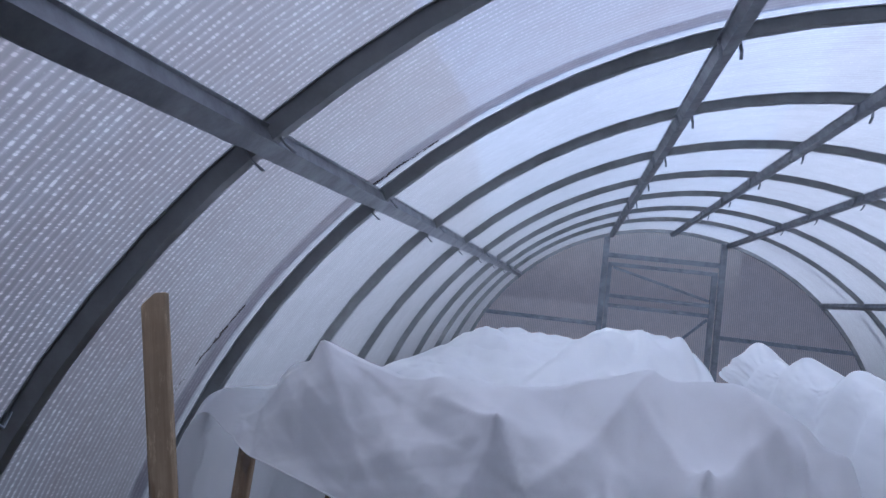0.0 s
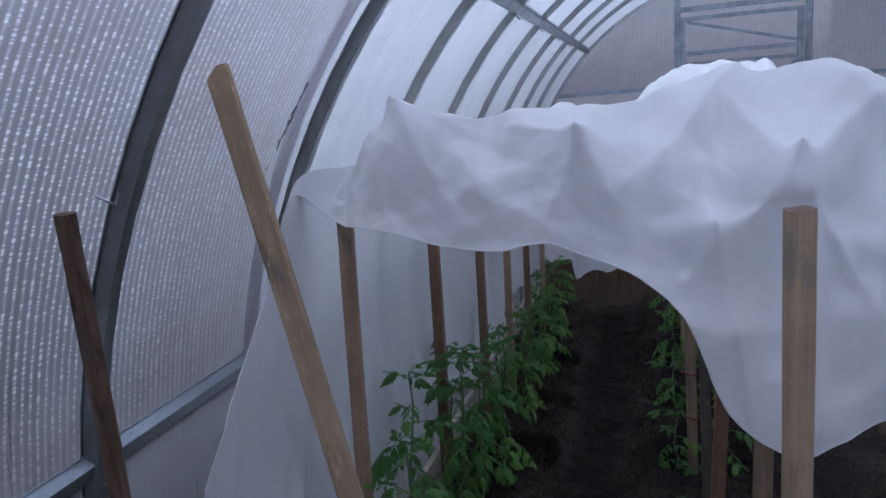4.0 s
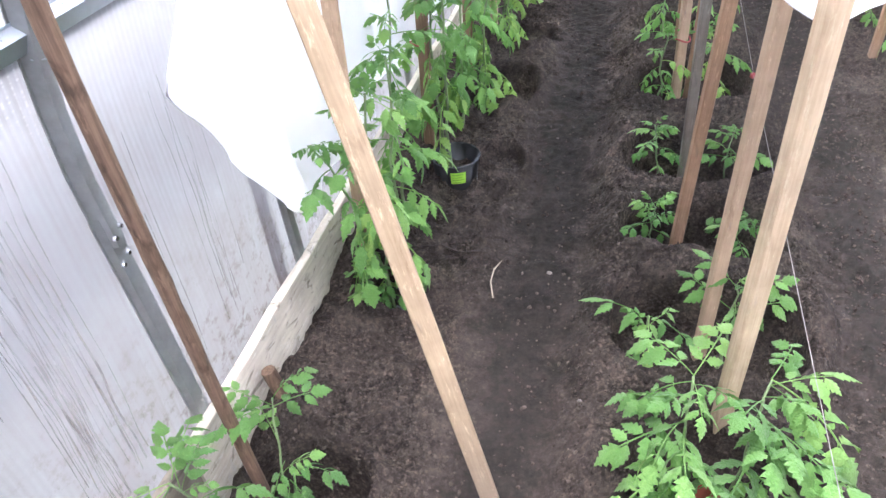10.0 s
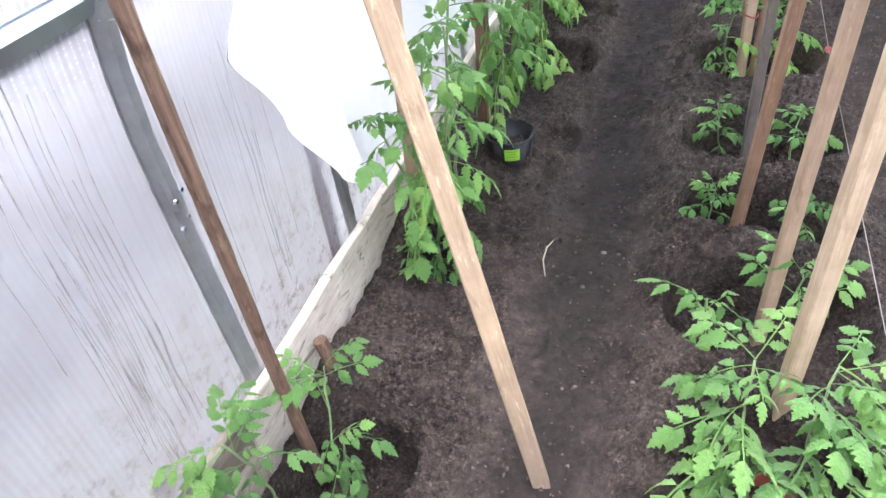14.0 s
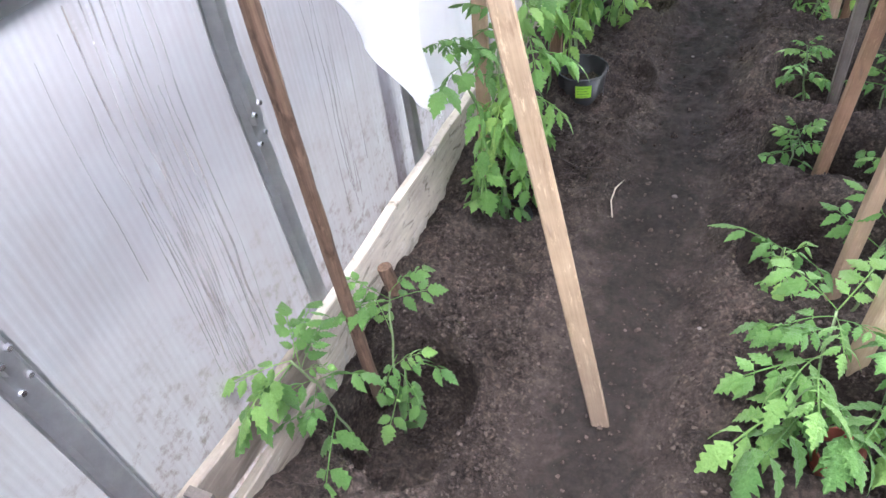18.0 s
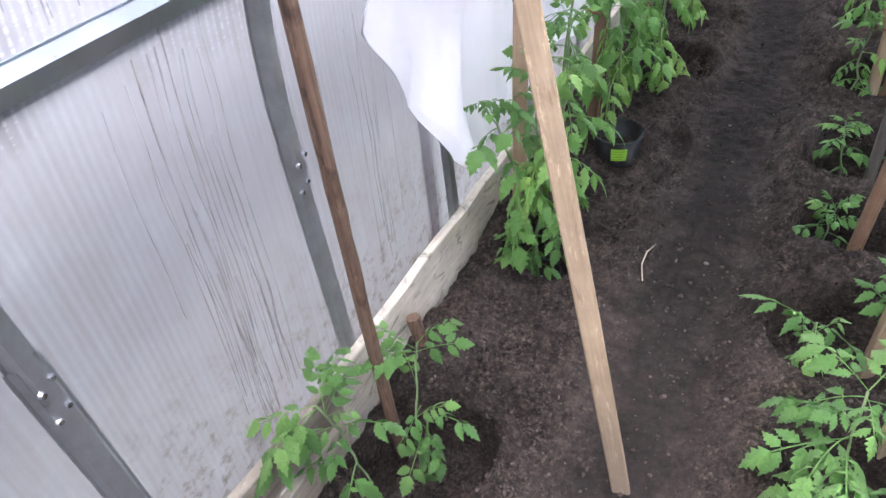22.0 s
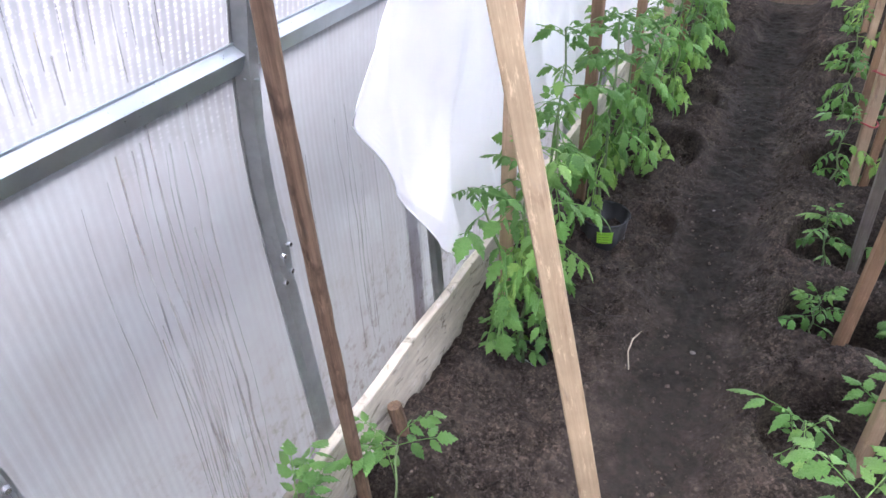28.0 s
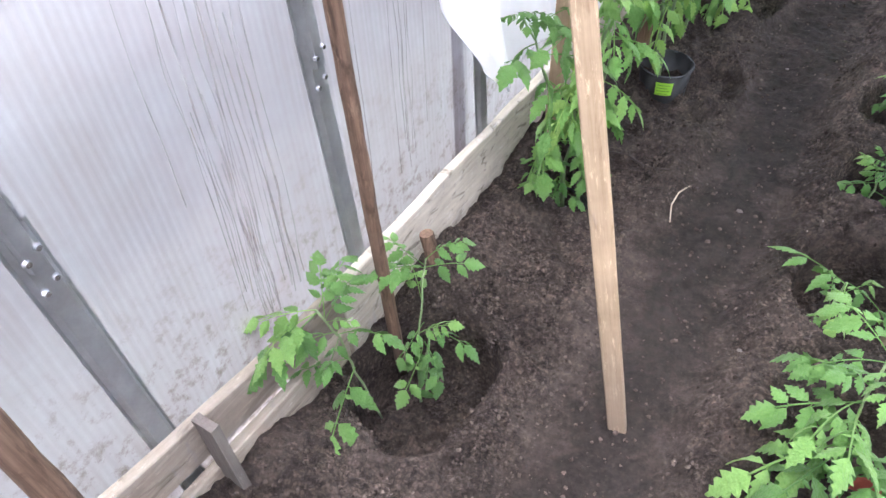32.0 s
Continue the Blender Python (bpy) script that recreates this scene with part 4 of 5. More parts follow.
def build_left_fleece():
    """Hangs on the wall side, runs over both rows of stakes and turns down at its front in a taut panel."""
    nf, nb = 70, 230
    nu = 300
    u = np.linspace(0, 1, nu)

    def line(*values):
        return spline((0.0, 0.16, 0.30, 0.345, 0.40, 0.50, 0.58, 0.66, 0.74, 0.80, 0.85, 0.90, 0.95, 1.0), values, u)

    # hem, crest of the front panel, and the profile farther back
    hx = line(-1.19, -1.20, -1.14, -1.10, -1.03, -0.82, -0.56, -0.40, -0.20, -0.10, 0.02, 0.11, 0.24, 0.42)
    hz = line(0.50, 1.05, 1.58, 1.715, 1.650, 1.640, 1.605, 1.600, 1.48, 1.25, 1.17, 1.20, 1.22, 1.02)
    hy = np.interp(u, (0, 0.05, 0.12, 0.174, 0.22, 0.27, 0.31, 0.345, 0.40, 0.50, 0.58, 0.66, 0.74, 0.80, 0.85, 0.90, 0.95, 1.0),
                   (1.74, 1.56, 1.46, 1.33, 1.46, 1.58, 1.65, 1.69, 1.76, 1.58, 1.50, 1.49, 1.50, 1.53, 1.55, 1.57, 1.64, 1.78))
    cx = line(-1.19, -1.20, -1.14, -1.10, -0.99, -0.775, -0.60, -0.36, -0.09, 0.04, 0.17, 0.29, 0.40, 0.50)
    cz = line(0.50, 1.05, 1.58, 1.745, 1.79, 1.885, 1.860, 1.885, 1.92, 1.915, 1.88, 1.83, 1.71, 1.05)
    cy = hy + np.interp(u, (0, 0.345, 0.40, 0.50, 0.58, 0.66, 0.74, 0.80, 0.90, 1.0), (0.10, 0.02, 0.03, 0.07, 0.12, 0.13, 0.28, 0.27, 0.24, 0.20))
    px = line(-1.19, -1.20, -1.13, -1.07, -0.98, -0.78, -0.56, -0.33, -0.08, 0.08, 0.20, 0.34, 0.46, 0.56)
    pz = line(0.50, 1.05, 1.56, 1.68, 1.71, 1.79, 1.80, 1.81, 1.80, 1.77, 1.72, 1.64, 1.48, 1.02)
    bulge = np.interp(u, (0, 0.36, 0.50, 0.60, 0.70, 0.78, 0.88, 1.0), (0, 0.0, 0.025, 0.05, 0.10, 0.09, 0.08, 0.04))
    lin = np.linspace(0, 1, nf)[None, :]
    arch = np.sin(math.pi * lin)

    def front_part(h, c):
        return h[:, None] + (c - h)[:, None] * lin

    FX, FY, FZ = front_part(hx, cx), front_part(hy, cy), front_part(hz, cz)
    FY = FY - bulge[:, None] * arch * 0.8
    FZ = FZ + bulge[:, None] * arch * 0.35
    v = np.linspace(0, 1, nb + 1)[None, 1:] ** 1.35
    BY = cy[:, None] + (6.2 - cy)[:, None] * v
    far = step(0.0, 0.45, BY - cy[:, None])
    BX = cx[:, None] * (1 - far) + px[:, None] * far
    BZ = cz[:, None] * (1 - far) + pz[:, None] * far
    U = np.repeat(u[:, None], nf + nb, 1)
    X, Y, Z = (np.concatenate(p, 1) for p in ((FX, BX), (FY, BY), (FZ, BZ)))
    front = np.concatenate([np.ones_like(FX), np.exp(-((BY - cy[:, None]) / 0.12) ** 2)], 1)
    top = step(0.36, 0.46, U) * (1 - step(0.92, 1.0, U))
    # long pulled folds: ends in across and height
    lift = 0 * X
    for (ax, az), (bx, bz), amp, w in (((-0.775, 1.89), (-1.02, 1.70), 0.022, 0.035), ((-0.775, 1.89), (-0.62, 1.66), 0.016, 0.04), ((-0.775, 1.89), (-0.50, 1.80), 0.012, 0.05),
                                       ((-0.376, 1.80), (-0.30, 1.66), 0.020, 0.030), ((-0.376, 1.80), (-0.52, 1.83), 0.022, 0.03), ((-0.376, 1.80), (-0.44, 1.64), 0.018, 0.04),
                                       ((-0.08, 1.92), (-0.30, 1.72), 0.020, 0.04), ((0.0, 1.71), (-0.22, 1.52), 0.026, 0.035), ((0.0, 1.71), (-0.12, 1.88), 0.022, 0.03),
                                       ((0.0, 1.71), (0.18, 1.83), 0.026, 0.035), ((0.0, 1.71), (0.17, 1.42), 0.030, 0.035), ((-0.14, 1.62), (-0.07, 1.24), 0.035, 0.030),
                                       ((0.03, 1.62), (0.06, 1.22), 0.030, 0.030), ((0.22, 1.80), (0.27, 1.45), 0.028, 0.035), ((0.10, 1.88), (0.30, 1.70), 0.020, 0.04)):
        dx, dz = bx - ax, bz - az
        q = np.clip(((X - ax) * dx + (Z - az) * dz) / (dx * dx + dz * dz), 0, 1)
        d = np.hypot(X - ax - q * dx, Z - az - q * dz)
        lift = lift + 2.3 * amp * np.exp(-(d + 0.003) / w) * (1 - 0.5 * q)
    soft = 0.012 * CLOTHN.sum(X, Z, 6.0, 3) + creases(X * 0.9, Z * 0.9 + 0.4 * Y, 0.060) + creases(X * 1.9 + 5, Z * 1.9, 0.026) + creases(X * 3.1 + 2, Z * 3.1 + 7, 0.011)
    Y = Y - 0.85 * (lift + soft) * front * step(0.34, 0.42, U)
    Z = Z + 0.5 * (lift + soft) * front * step(0.34, 0.42, U)
    # caught on the head of the near stake
    near = np.exp(-np.hypot((X + 0.005) / 0.075, (Z - 1.725) / 0.085)) * step(1.52, 1.71, Z) * front * top
    Y = Y * (1 - near) + 1.445 * near
    # clear of the stake below its head
    Y = np.maximum(Y, np.where((np.abs(X + 0.005) < 0.05) & (Z < 1.70) & (Z > 1.1) & (front > 0.5), 1.515, 0.0))
    # farther back: held up by stakes, sagging between
    back = step(0.15, 0.6, Y - cy[:, None])
    for sx, sy, h, s, k in ((0.02, 2.3, 0.03, 0.25, 7), (-0.20, 2.90, 0.11, 0.24, 6), (0.01, 3.05, 0.13, 0.27, 7), (0.20, 3.12, 0.14, 0.21, 7), (-0.70, 4.4, 0.08, 0.35, 6), (-1.0, 3.4, 0.02, 0.2, 6)):
        d = np.hypot(X - sx, Y - sy)
        ang = np.arctan2(Y - sy, X - sx)
        Z = Z + h * np.exp(-(d / s) ** 2.5) * back * (0.3 + 0.7 * top)
        Z = Z + 0.035 * (np.abs(np.sin(k * 0.5 * ang + sx * 9 + 0.8 * CLOTHN.sum(X, Y, 2.0, 2))) - 0.6) * np.minimum(1, d / 0.1) * np.exp(-d / (1.2 * s + 0.1)) * back * top
    for sx, sy, h, s in ((-0.30, 2.25, -0.09, 0.3), (-0.60, 3.1, -0.13, 0.5), (-0.1, 4.0, -0.08, 0.5), (-0.75, 4.9, -0.08, 0.5), (-0.2, 5.2, -0.08, 0.4)):
        Z = Z + h * np.exp(-((X - sx) ** 2 + (Y - sy) ** 2) / s ** 2) * top * back
    Z = Z + (creases(X, Y, 0.055) + creases(X * 2 + 3, Y * 2, 0.015)) * top * back
    Z = Z - 1.40 * step(5.75, 6.1, Y) * top
    # hanging sides: upright folds
    hangl, hangr = 1 - step(0.28, 0.36, U), step(0.92, 1.0, U)
    fold = (0.036 * np.sin(Y * 15 + 4 * CLOTHN.sum(Y, Z, 1.3, 2)) + creases(Y * 1.6, Z * 0.6, 0.05)) * (1 - step(0.1, 0.36, U)) * hangl
    X = X + fold + hangr * back * (0.05 * np.sin(Y * 11 + 3 * CLOTHN.sum(Y, Z, 1.5, 2)) + 0.05 * CLOTHN.sum(Y, Z, 4, 2))
    X = np.maximum(X, CX - RAD + 0.045)
    Z = Z + hangr * back * 0.16 * CLOTHN.sum(Y, X * 0, 2.2, 2) + hangl * (1 - U / 0.36) * 0.10 * CLOTHN.sum(Y + 3, X * 0, 1.6, 2)
    cloth_object("garden_fleece", X, Y, Z, "crumpled white garden fleece draped over stakes above tomatoes")


def build_right_fleece():
    """A tent of fleece over another row: a ridge on stakes, one side hanging in upright folds."""
    nu, nv = 150, 190
    u = np.linspace(0, 1, nu)
    st = (0.0, 0.2, 0.34, 0.42, 0.55, 0.7, 0.85, 1.0)
    px = spline(st, (0.79, 0.83, 0.87, 0.92, 1.12, 1.45, 1.85, 2.16), u)
    pz = spline(st, (0.0, 0.5, 0.88, 1.0, 0.93, 0.72, 0.42, 0.1), u)
    U, V = np.meshgrid(u, np.linspace(0, 1, nv), indexing="ij")
    Y = 2.80 + 2.40 * V + 0.06 * CLOTHN.sum(U * 4, U * 0, 1.0, 2)
    ridge = 1.80 + 0 * Y
    for sy in (3.35, 4.1, 5.0):
        ridge = ridge + 0.10 * np.exp(-np.abs(Y - sy) / 0.16)
    hem = 1.24 + 0.17 * (Y - 2.8) + 0.14 * CLOTHN.sum(Y, Y * 0, 1.7, 3)
    Z = hem + (ridge - hem) * pz[:, None]
    Z = np.where(U > 0.42, ridge - (1 - pz[:, None]) * 0.95, Z)
    hang = 1 - step(0.30, 0.44, U)
    fold = np.sin(Y * 13 + 5 * CLOTHN.sum(Y, U * 0.4, 1.4, 3))
    X = px[:, None] - hang * 0.045 * fold * (1.0 - 0.5 * U / 0.42) + 0.02 * CLOTHN.sum(Y, U * 3, 4.5, 3)
    Z = Z + creases(X, Y, 0.04) * (1 - hang) + 0.015 * fold * (1 - hang)
    X = np.minimum(X, CX + RAD - 0.05)
    cloth_object("garden_fleece", X, Y, Z, "white garden fleece hanging in folds over another row")


# ---------------------------------------------------------------- tomato plants
def leaflet(verts, faces, origin, fwd, up, length, width, droop, r, lobe=1.0):
    """One pointed leaflet with lobed edges, puckered between its midrib and its rim."""
    side = fwd.cross(up).normalized()
    n = 13
    base = len(verts)
    fold = r.uniform(-0.55, 0.15)
    twist = r.uniform(-0.35, 0.35)
    curl = r.uniform(-0.10, 0.10)
    teeth = (0.0, 0.2, 0.9, -0.7, 0.2, 1.0, -1.0, 0.1, 0.85, -0.85, 0.5, -0.45, 0.15, 0.0)
    for i in range(n + 1):
        u = i / n
        p = origin + fwd * length * u + up * (-droop * length * u * u) + side * (curl * length * u * u)
        body = 2.75 * (u + 0.012) ** 0.60 * (1 - u) ** 1.12
        for s in (-1, -0.5, 0, 0.5, 1):
            if s == 0:
                verts.append(p)
                continue
            tooth = teeth[i] * lobe * 0.30 * (1 - 0.6 * u) * r.uniform(0.7, 1.3)
            rim = abs(s) == 1
            w = max(0.0, body + (tooth if rim else 0.15 * tooth)) * width / 2 * abs(s)
            ahead = (0.16 * body + 0.34 * max(0.0, tooth)) * length * 0.5 * abs(s) * (1 - u)
            lift = fold * w + twist * (1 if s > 0 else -1) * w * u + (0.0 if rim else r.uniform(0.05, 0.22) * w)
            verts.append(p + side * (w if s > 0 else -w) + fwd * ahead + up * lift)
    for i in range(n):
        a, b = base + 5 * i, base + 5 * (i + 1)
        for j in range(4):
            faces.append((a + j, a + j + 1, b + j + 1, b + j))


def leaf_mesh(seed, pairs, mat, sag, lobe=1.0, slim=1.0):
    """A compound leaf 1 unit long along +Y: stalk, paired leaflets and an end leaflet."""
    r = random.Random(seed)
    verts, faces = [], []
    pts = []
    n = 9
    bend = r.uniform(-0.14, 0.14)
    for i in range(n + 1):
        u = i / n
        pts.append(Vector((bend * u * u, u * (1 - 0.12 * sag * u), -sag * 0.42 * u * u)))
    rv, rf = sweep(pts, ring(0.011, 4))
    verts += rv
    faces += rf

    def at(u):
        k = min(int(u * n), n - 1)
        q = u * n - k
        return pts[k].lerp(pts[k + 1], q), (pts[k + 1] - pts[k]).normalized()

    for j in range(pairs):
        u = 0.32 + 0.50 * j / max(1, pairs - 1)
        size = ((0.34, 0.42, 0.38, 0.28) if pairs > 2 else (0.40, 0.46))[min(j, pairs - 1)]
        for s in (-1, 1):
            ln = size * r.uniform(0.75, 1.15)
            p, d = at(u + r.uniform(-0.04, 0.04))
            side = Vector((s, 0, 0))
            fwd = (side * r.uniform(0.75, 1.0) + d * r.uniform(0.3, 0.7) + Vector((0, 0, r.uniform(-0.35, 0.2) - 0.25 * sag))).normalized()
            up = (Vector((0, 0, 1)) + Vector((r.uniform(-0.45, 0.45), r.uniform(-0.35, 0.35), 0)))
            up = (up - fwd * up.dot(fwd)).normalized()
            rv, rf = sweep([p, p + fwd * 0.025, p + fwd * 0.05], ring(0.007, 3))
            faces += [tuple(q + len(verts) for q in face) for face in rf]
            verts += rv
            leaflet(verts, faces, p + fwd * 0.045, fwd, up, ln, slim * ln * r.uniform(0.50, 0.62), r.uniform(0.2, 0.75), r, lobe)
            if j < pairs - 1 and r.random() < 0.65:
                p2, d2 = at(u + 0.10)
                leaflet(verts, faces, p2, (side + d2 * 0.3).normalized(), Vector((0, 0, 1)), 0.11, 0.075, 0.2, r, 0.6)
    p, d = at(0.98)
    big = 1.0 if pairs > 2 else 1.15
    up = Vector((r.uniform(-0.3, 0.3), 0, 1))
    up = (up - d * up.dot(d)).normalized()
    leaflet(verts, faces, p, d, up, big * 0.43 * r.uniform(0.9, 1.1), slim * big * 0.29 * r.uniform(0.85, 1.1), 0.35, r, lobe * 1.15)
    return mesh_from("leaf", verts, faces, mat, True)


LEAVES = [leaf_mesh(100 + i, 2 + i % 2, LEAF, 0.45 + 0.3 * (i % 3), 0.75, 1.02) for i in range(8)]
LEAVES_B = [leaf_mesh(300 + i, 3, LEAF, 0.4 + 0.3 * (i % 3), 1.05, 0.95) for i in range(7)]
LEAVES_D = [leaf_mesh(200 + i, 3, LEAF_D, 1.05 + 0.35 * (i % 3), 0.95, 0.92) for i in range(8)]


def tomato(x, y, height, n, size, seed, label, lean=(0, 0), z=None, old=False, low=0.15, spread=1.0, side=None):
    r = random.Random(seed)
    z = ground_z(x, y) - 0.01 if z is None else z
    plant = thing("tomato_plant", label, "plant", "tomato plants", (x, y, z))
    pts = []
    for i in range(9):
        u = i / 8
        pts.append(Vector((lean[0] * u * u + 0.012 * r.uniform(-1, 1) * (i > 0), lean[1] * u * u + 0.012 * r.uniform(-1, 1) * (i > 0), height * 0.92 * u)))
    rad = 0.0028 + 0.0045 * min(1, height / 0.7)
    v, f = [], []
    k = 6
    for i, p in enumerate(pts):
        s = rad * (1 - 0.55 * i / 8)
        for q in range(k):
            a = 2 * math.pi * q / k
            v.append(p + Vector((s * math.cos(a), s * math.sin(a), 0)))
    for i in range(8):
        for q in range(k):
            w = (q + 1) % k
            f.append((i * k + q, i * k + w, (i + 1) * k + w, (i + 1) * k + q))
    ob_from("stem", v, f, STEM, plant, smooth=True)
    pool = LEAVES_D if old else LEAVES
    az = r.uniform(0, 360)
    crown = 4 if old else 2
    for i in range(n + crown):
        u = low + (1 - low) * (i + 0.5) / n if i < n else 0.985
        kk = min(int(u * 8), 7)
        p = pts[kk].lerp(pts[kk + 1], u * 8 - kk)
        az += 137.5 + r.uniform(-25, 25)
        a = az
        if side is not None:
            a = side + ((az % 360) - 180) * 0.62
        rise = ((-26 if old else -14) + 62 * u ** 1.6) * r.uniform(0.75, 1.2)
        s = size * (0.62 + 0.55 * math.sin(math.pi * min(1, 0.22 + 0.72 * u))) * r.uniform(0.8, 1.15) * spread * (0.8 if old else 1.0)
        if i >= n:
            s, rise = s * 0.6, r.uniform(20, 60)
        leaf = new("leaf", r.choice(pool if u < 0.8 else LEAVES))
        leaf.parent = plant
        if x + p.x - 1.3 * s * math.sin(radians(a)) * math.cos(radians(rise)) < -1.24:
            a = -a * 0.8
        leaf.matrix_basis = Matrix.Translation(p) @ Matrix.Rotation(radians(a), 4, "Z") @ Matrix.Rotation(radians(rise), 4, "X") @ Matrix.Rotation(radians(r.uniform(-22, 22)), 4, "Y") @ Matrix.Scale(s, 4)
    return plant


def shaped_tomato(label, stems, leaves, pool, seed):
    """A plant with known shoots: stems as points from the root, leaves as (foot, tip)."""
    r = random.Random(seed)
    root = Vector(stems[0][0])
    plant = thing("tomato_plant", label, "plant", "tomato plants", root)
    for pts in stems:
        q = [Vector(p) - root for p in pts]
        fine = [q[i].lerp(q[i + 1], t / 4) for i in range(len(q) - 1) for t in range(4)] + [q[-1]]
        fine = [p + Vector((r.uniform(-1, 1), r.uniform(-1, 1), 0)) * 0.003 for p in fine]
        tube("stem", fine, 0.0032, STEM, plant, 6)
    for foot, tip in leaves:
        f, t = Vector(foot) - root, Vector(tip) - root
        d = t - f
        ln = d.length
        y = d.normalized()
        y = (y + Vector((0, 0, 0.28))).normalized()
        x = y.cross(Vector((r.uniform(-0.25, 0.25), r.uniform(-0.25, 0.25), 1))).normalized()
        z = x.cross(y)
        leaf = new("leaf", r.choice(pool))
        leaf.parent = plant
        leaf.matrix_basis = Matrix.Translation(f) @ Matrix((x, y, z)).transposed().to_4x4() @ Matrix.Scale(ln / 1.16, 4)
    return plant


def build_plants():
    # young plants in the pit by the board
    shaped_tomato("young tomato plant sprawling over the bed board",
                  [[(-1.13, 0.96, -0.12), (-1.16, 0.93, 0.12), (-1.18, 0.92, 0.26), (-1.20, 0.89, 0.38)]],
                  [((-1.20, 0.89, 0.37), (-1.26, 0.72, 0.36)), ((-1.20, 0.89, 0.38), (-1.265, 0.76, 0.43)), ((-1.20, 0.90, 0.38), (-1.24, 1.07, 0.40)), ((-1.20, 0.89, 0.37), (-1.22, 0.71, 0.30)),
                   ((-1.19, 0.90, 0.35), (-1.255, 0.99, 0.45)), ((-1.19, 0.92, 0.26), (-1.07, 1.0, 0.30)), ((-1.16, 0.93, 0.14), (-1.10, 0.74, 0.06)), ((-1.17, 0.92, 0.18), (-1.25, 0.81, 0.17)),
                   ((-1.19, 0.90, 0.34), (-1.17, 0.99, 0.42)), ((-1.18, 0.92, 0.28), (-1.22, 0.80, 0.33)), ((-1.18, 0.92, 0.26), (-1.14, 0.83, 0.24)), ((-1.19, 0.90, 0.33), (-1.13, 0.93, 0.36))], LEAVES, 1)
    shaped_tomato("young tomato plant beside a dark stake",
                  [[(-1.07, 1.06, -0.12), (-1.08, 1.09, 0.10), (-1.085, 1.13, 0.24), (-1.09, 1.17, 0.35)], [(-1.07, 1.06, -0.12), (-1.06, 1.08, 0.05), (-1.04, 1.09, 0.16)]],
                  [((-1.09, 1.16, 0.33), (-0.99, 1.23, 0.33)), ((-1.09, 1.16, 0.34), (-1.20, 1.13, 0.40)), ((-1.09, 1.17, 0.35), (-1.05, 1.29, 0.38)), ((-1.09, 1.16, 0.33), (-1.17, 1.05, 0.39)),
                   ((-1.085, 1.13, 0.24), (-1.16, 1.21, 0.30)), ((-1.04, 1.09, 0.16), (-0.985, 0.985, 0.02)), ((-1.05, 1.10, 0.17), (-0.925, 1.13, 0.18)), ((-1.05, 1.08, 0.15), (-0.955, 1.045, 0.06)), ((-1.05, 1.07, 0.13), (-1.03, 0.965, 0.04)), ((-1.06, 1.10, 0.20), (-1.06, 0.98, 0.16)), ((-1.08, 1.10, 0.14), (-1.0, 1.13, 0.22))], LEAVES, 2)
    # tall row along the wall
    tomato(-1.05, 1.93, 0.98, 15, 0.20, 4, "tomato plant in a cut black pot by the board", lean=(0.02, -0.04), old=True, low=0.16)
    tomato(-1.10, 1.90, 0.24, 6, 0.12, 57, "low pale side shoot of a tomato plant", lean=(-0.03, -0.05), low=0.25)
    tomato(-1.08, 1.95, 0.84, 11, 0.23, 5, "tomato plant in a cut black pot by the board", lean=(-0.08, -0.16), old=True, low=0.4, side=120)
    tomato(-1.02, 1.99, 1.02, 13, 0.20, 9, "tall thin tomato plant in a cut black pot", lean=(0.03, 0.05), old=True, low=0.42)
    tomato(-1.09, 2.28, 0.98, 14, 0.21, 71, "tall tomato plant behind the cut pot", lean=(0.02, 0.05), old=True, low=0.38)
    tomato(-1.00, 2.66, 0.96, 15, 0.21, 6, "tall tomato plant in a black pot with a lime label", lean=(0.0, 0.06), old=True, low=0.36)
    tomato(-1.05, 2.74, 0.90, 12, 0.21, 7, "tall tomato plant in a black pot", lean=(-0.05, 0.12), old=True, low=0.36)
    tomato(-1.04, 3.05, 0.80, 12, 0.21, 72, "tomato plant between two stakes", lean=(0.03, 0.05), old=True, low=0.25)
    for i, y in enumerate((3.38, 4.1, 4.8, 5.45)):
        tomato(-1.0, y, 0.80 - 0.06 * i, 15, 0.22, 10 + i, "tomato plant farther along the bed", lean=(0.05, -0.05), old=True, low=0.12)
        tomato(-1.06, y + 0.2, 0.7 - 0.05 * i, 12, 0.20, 20 + i, "tomato plant farther along the bed", lean=(0.02, 0.05), old=True)
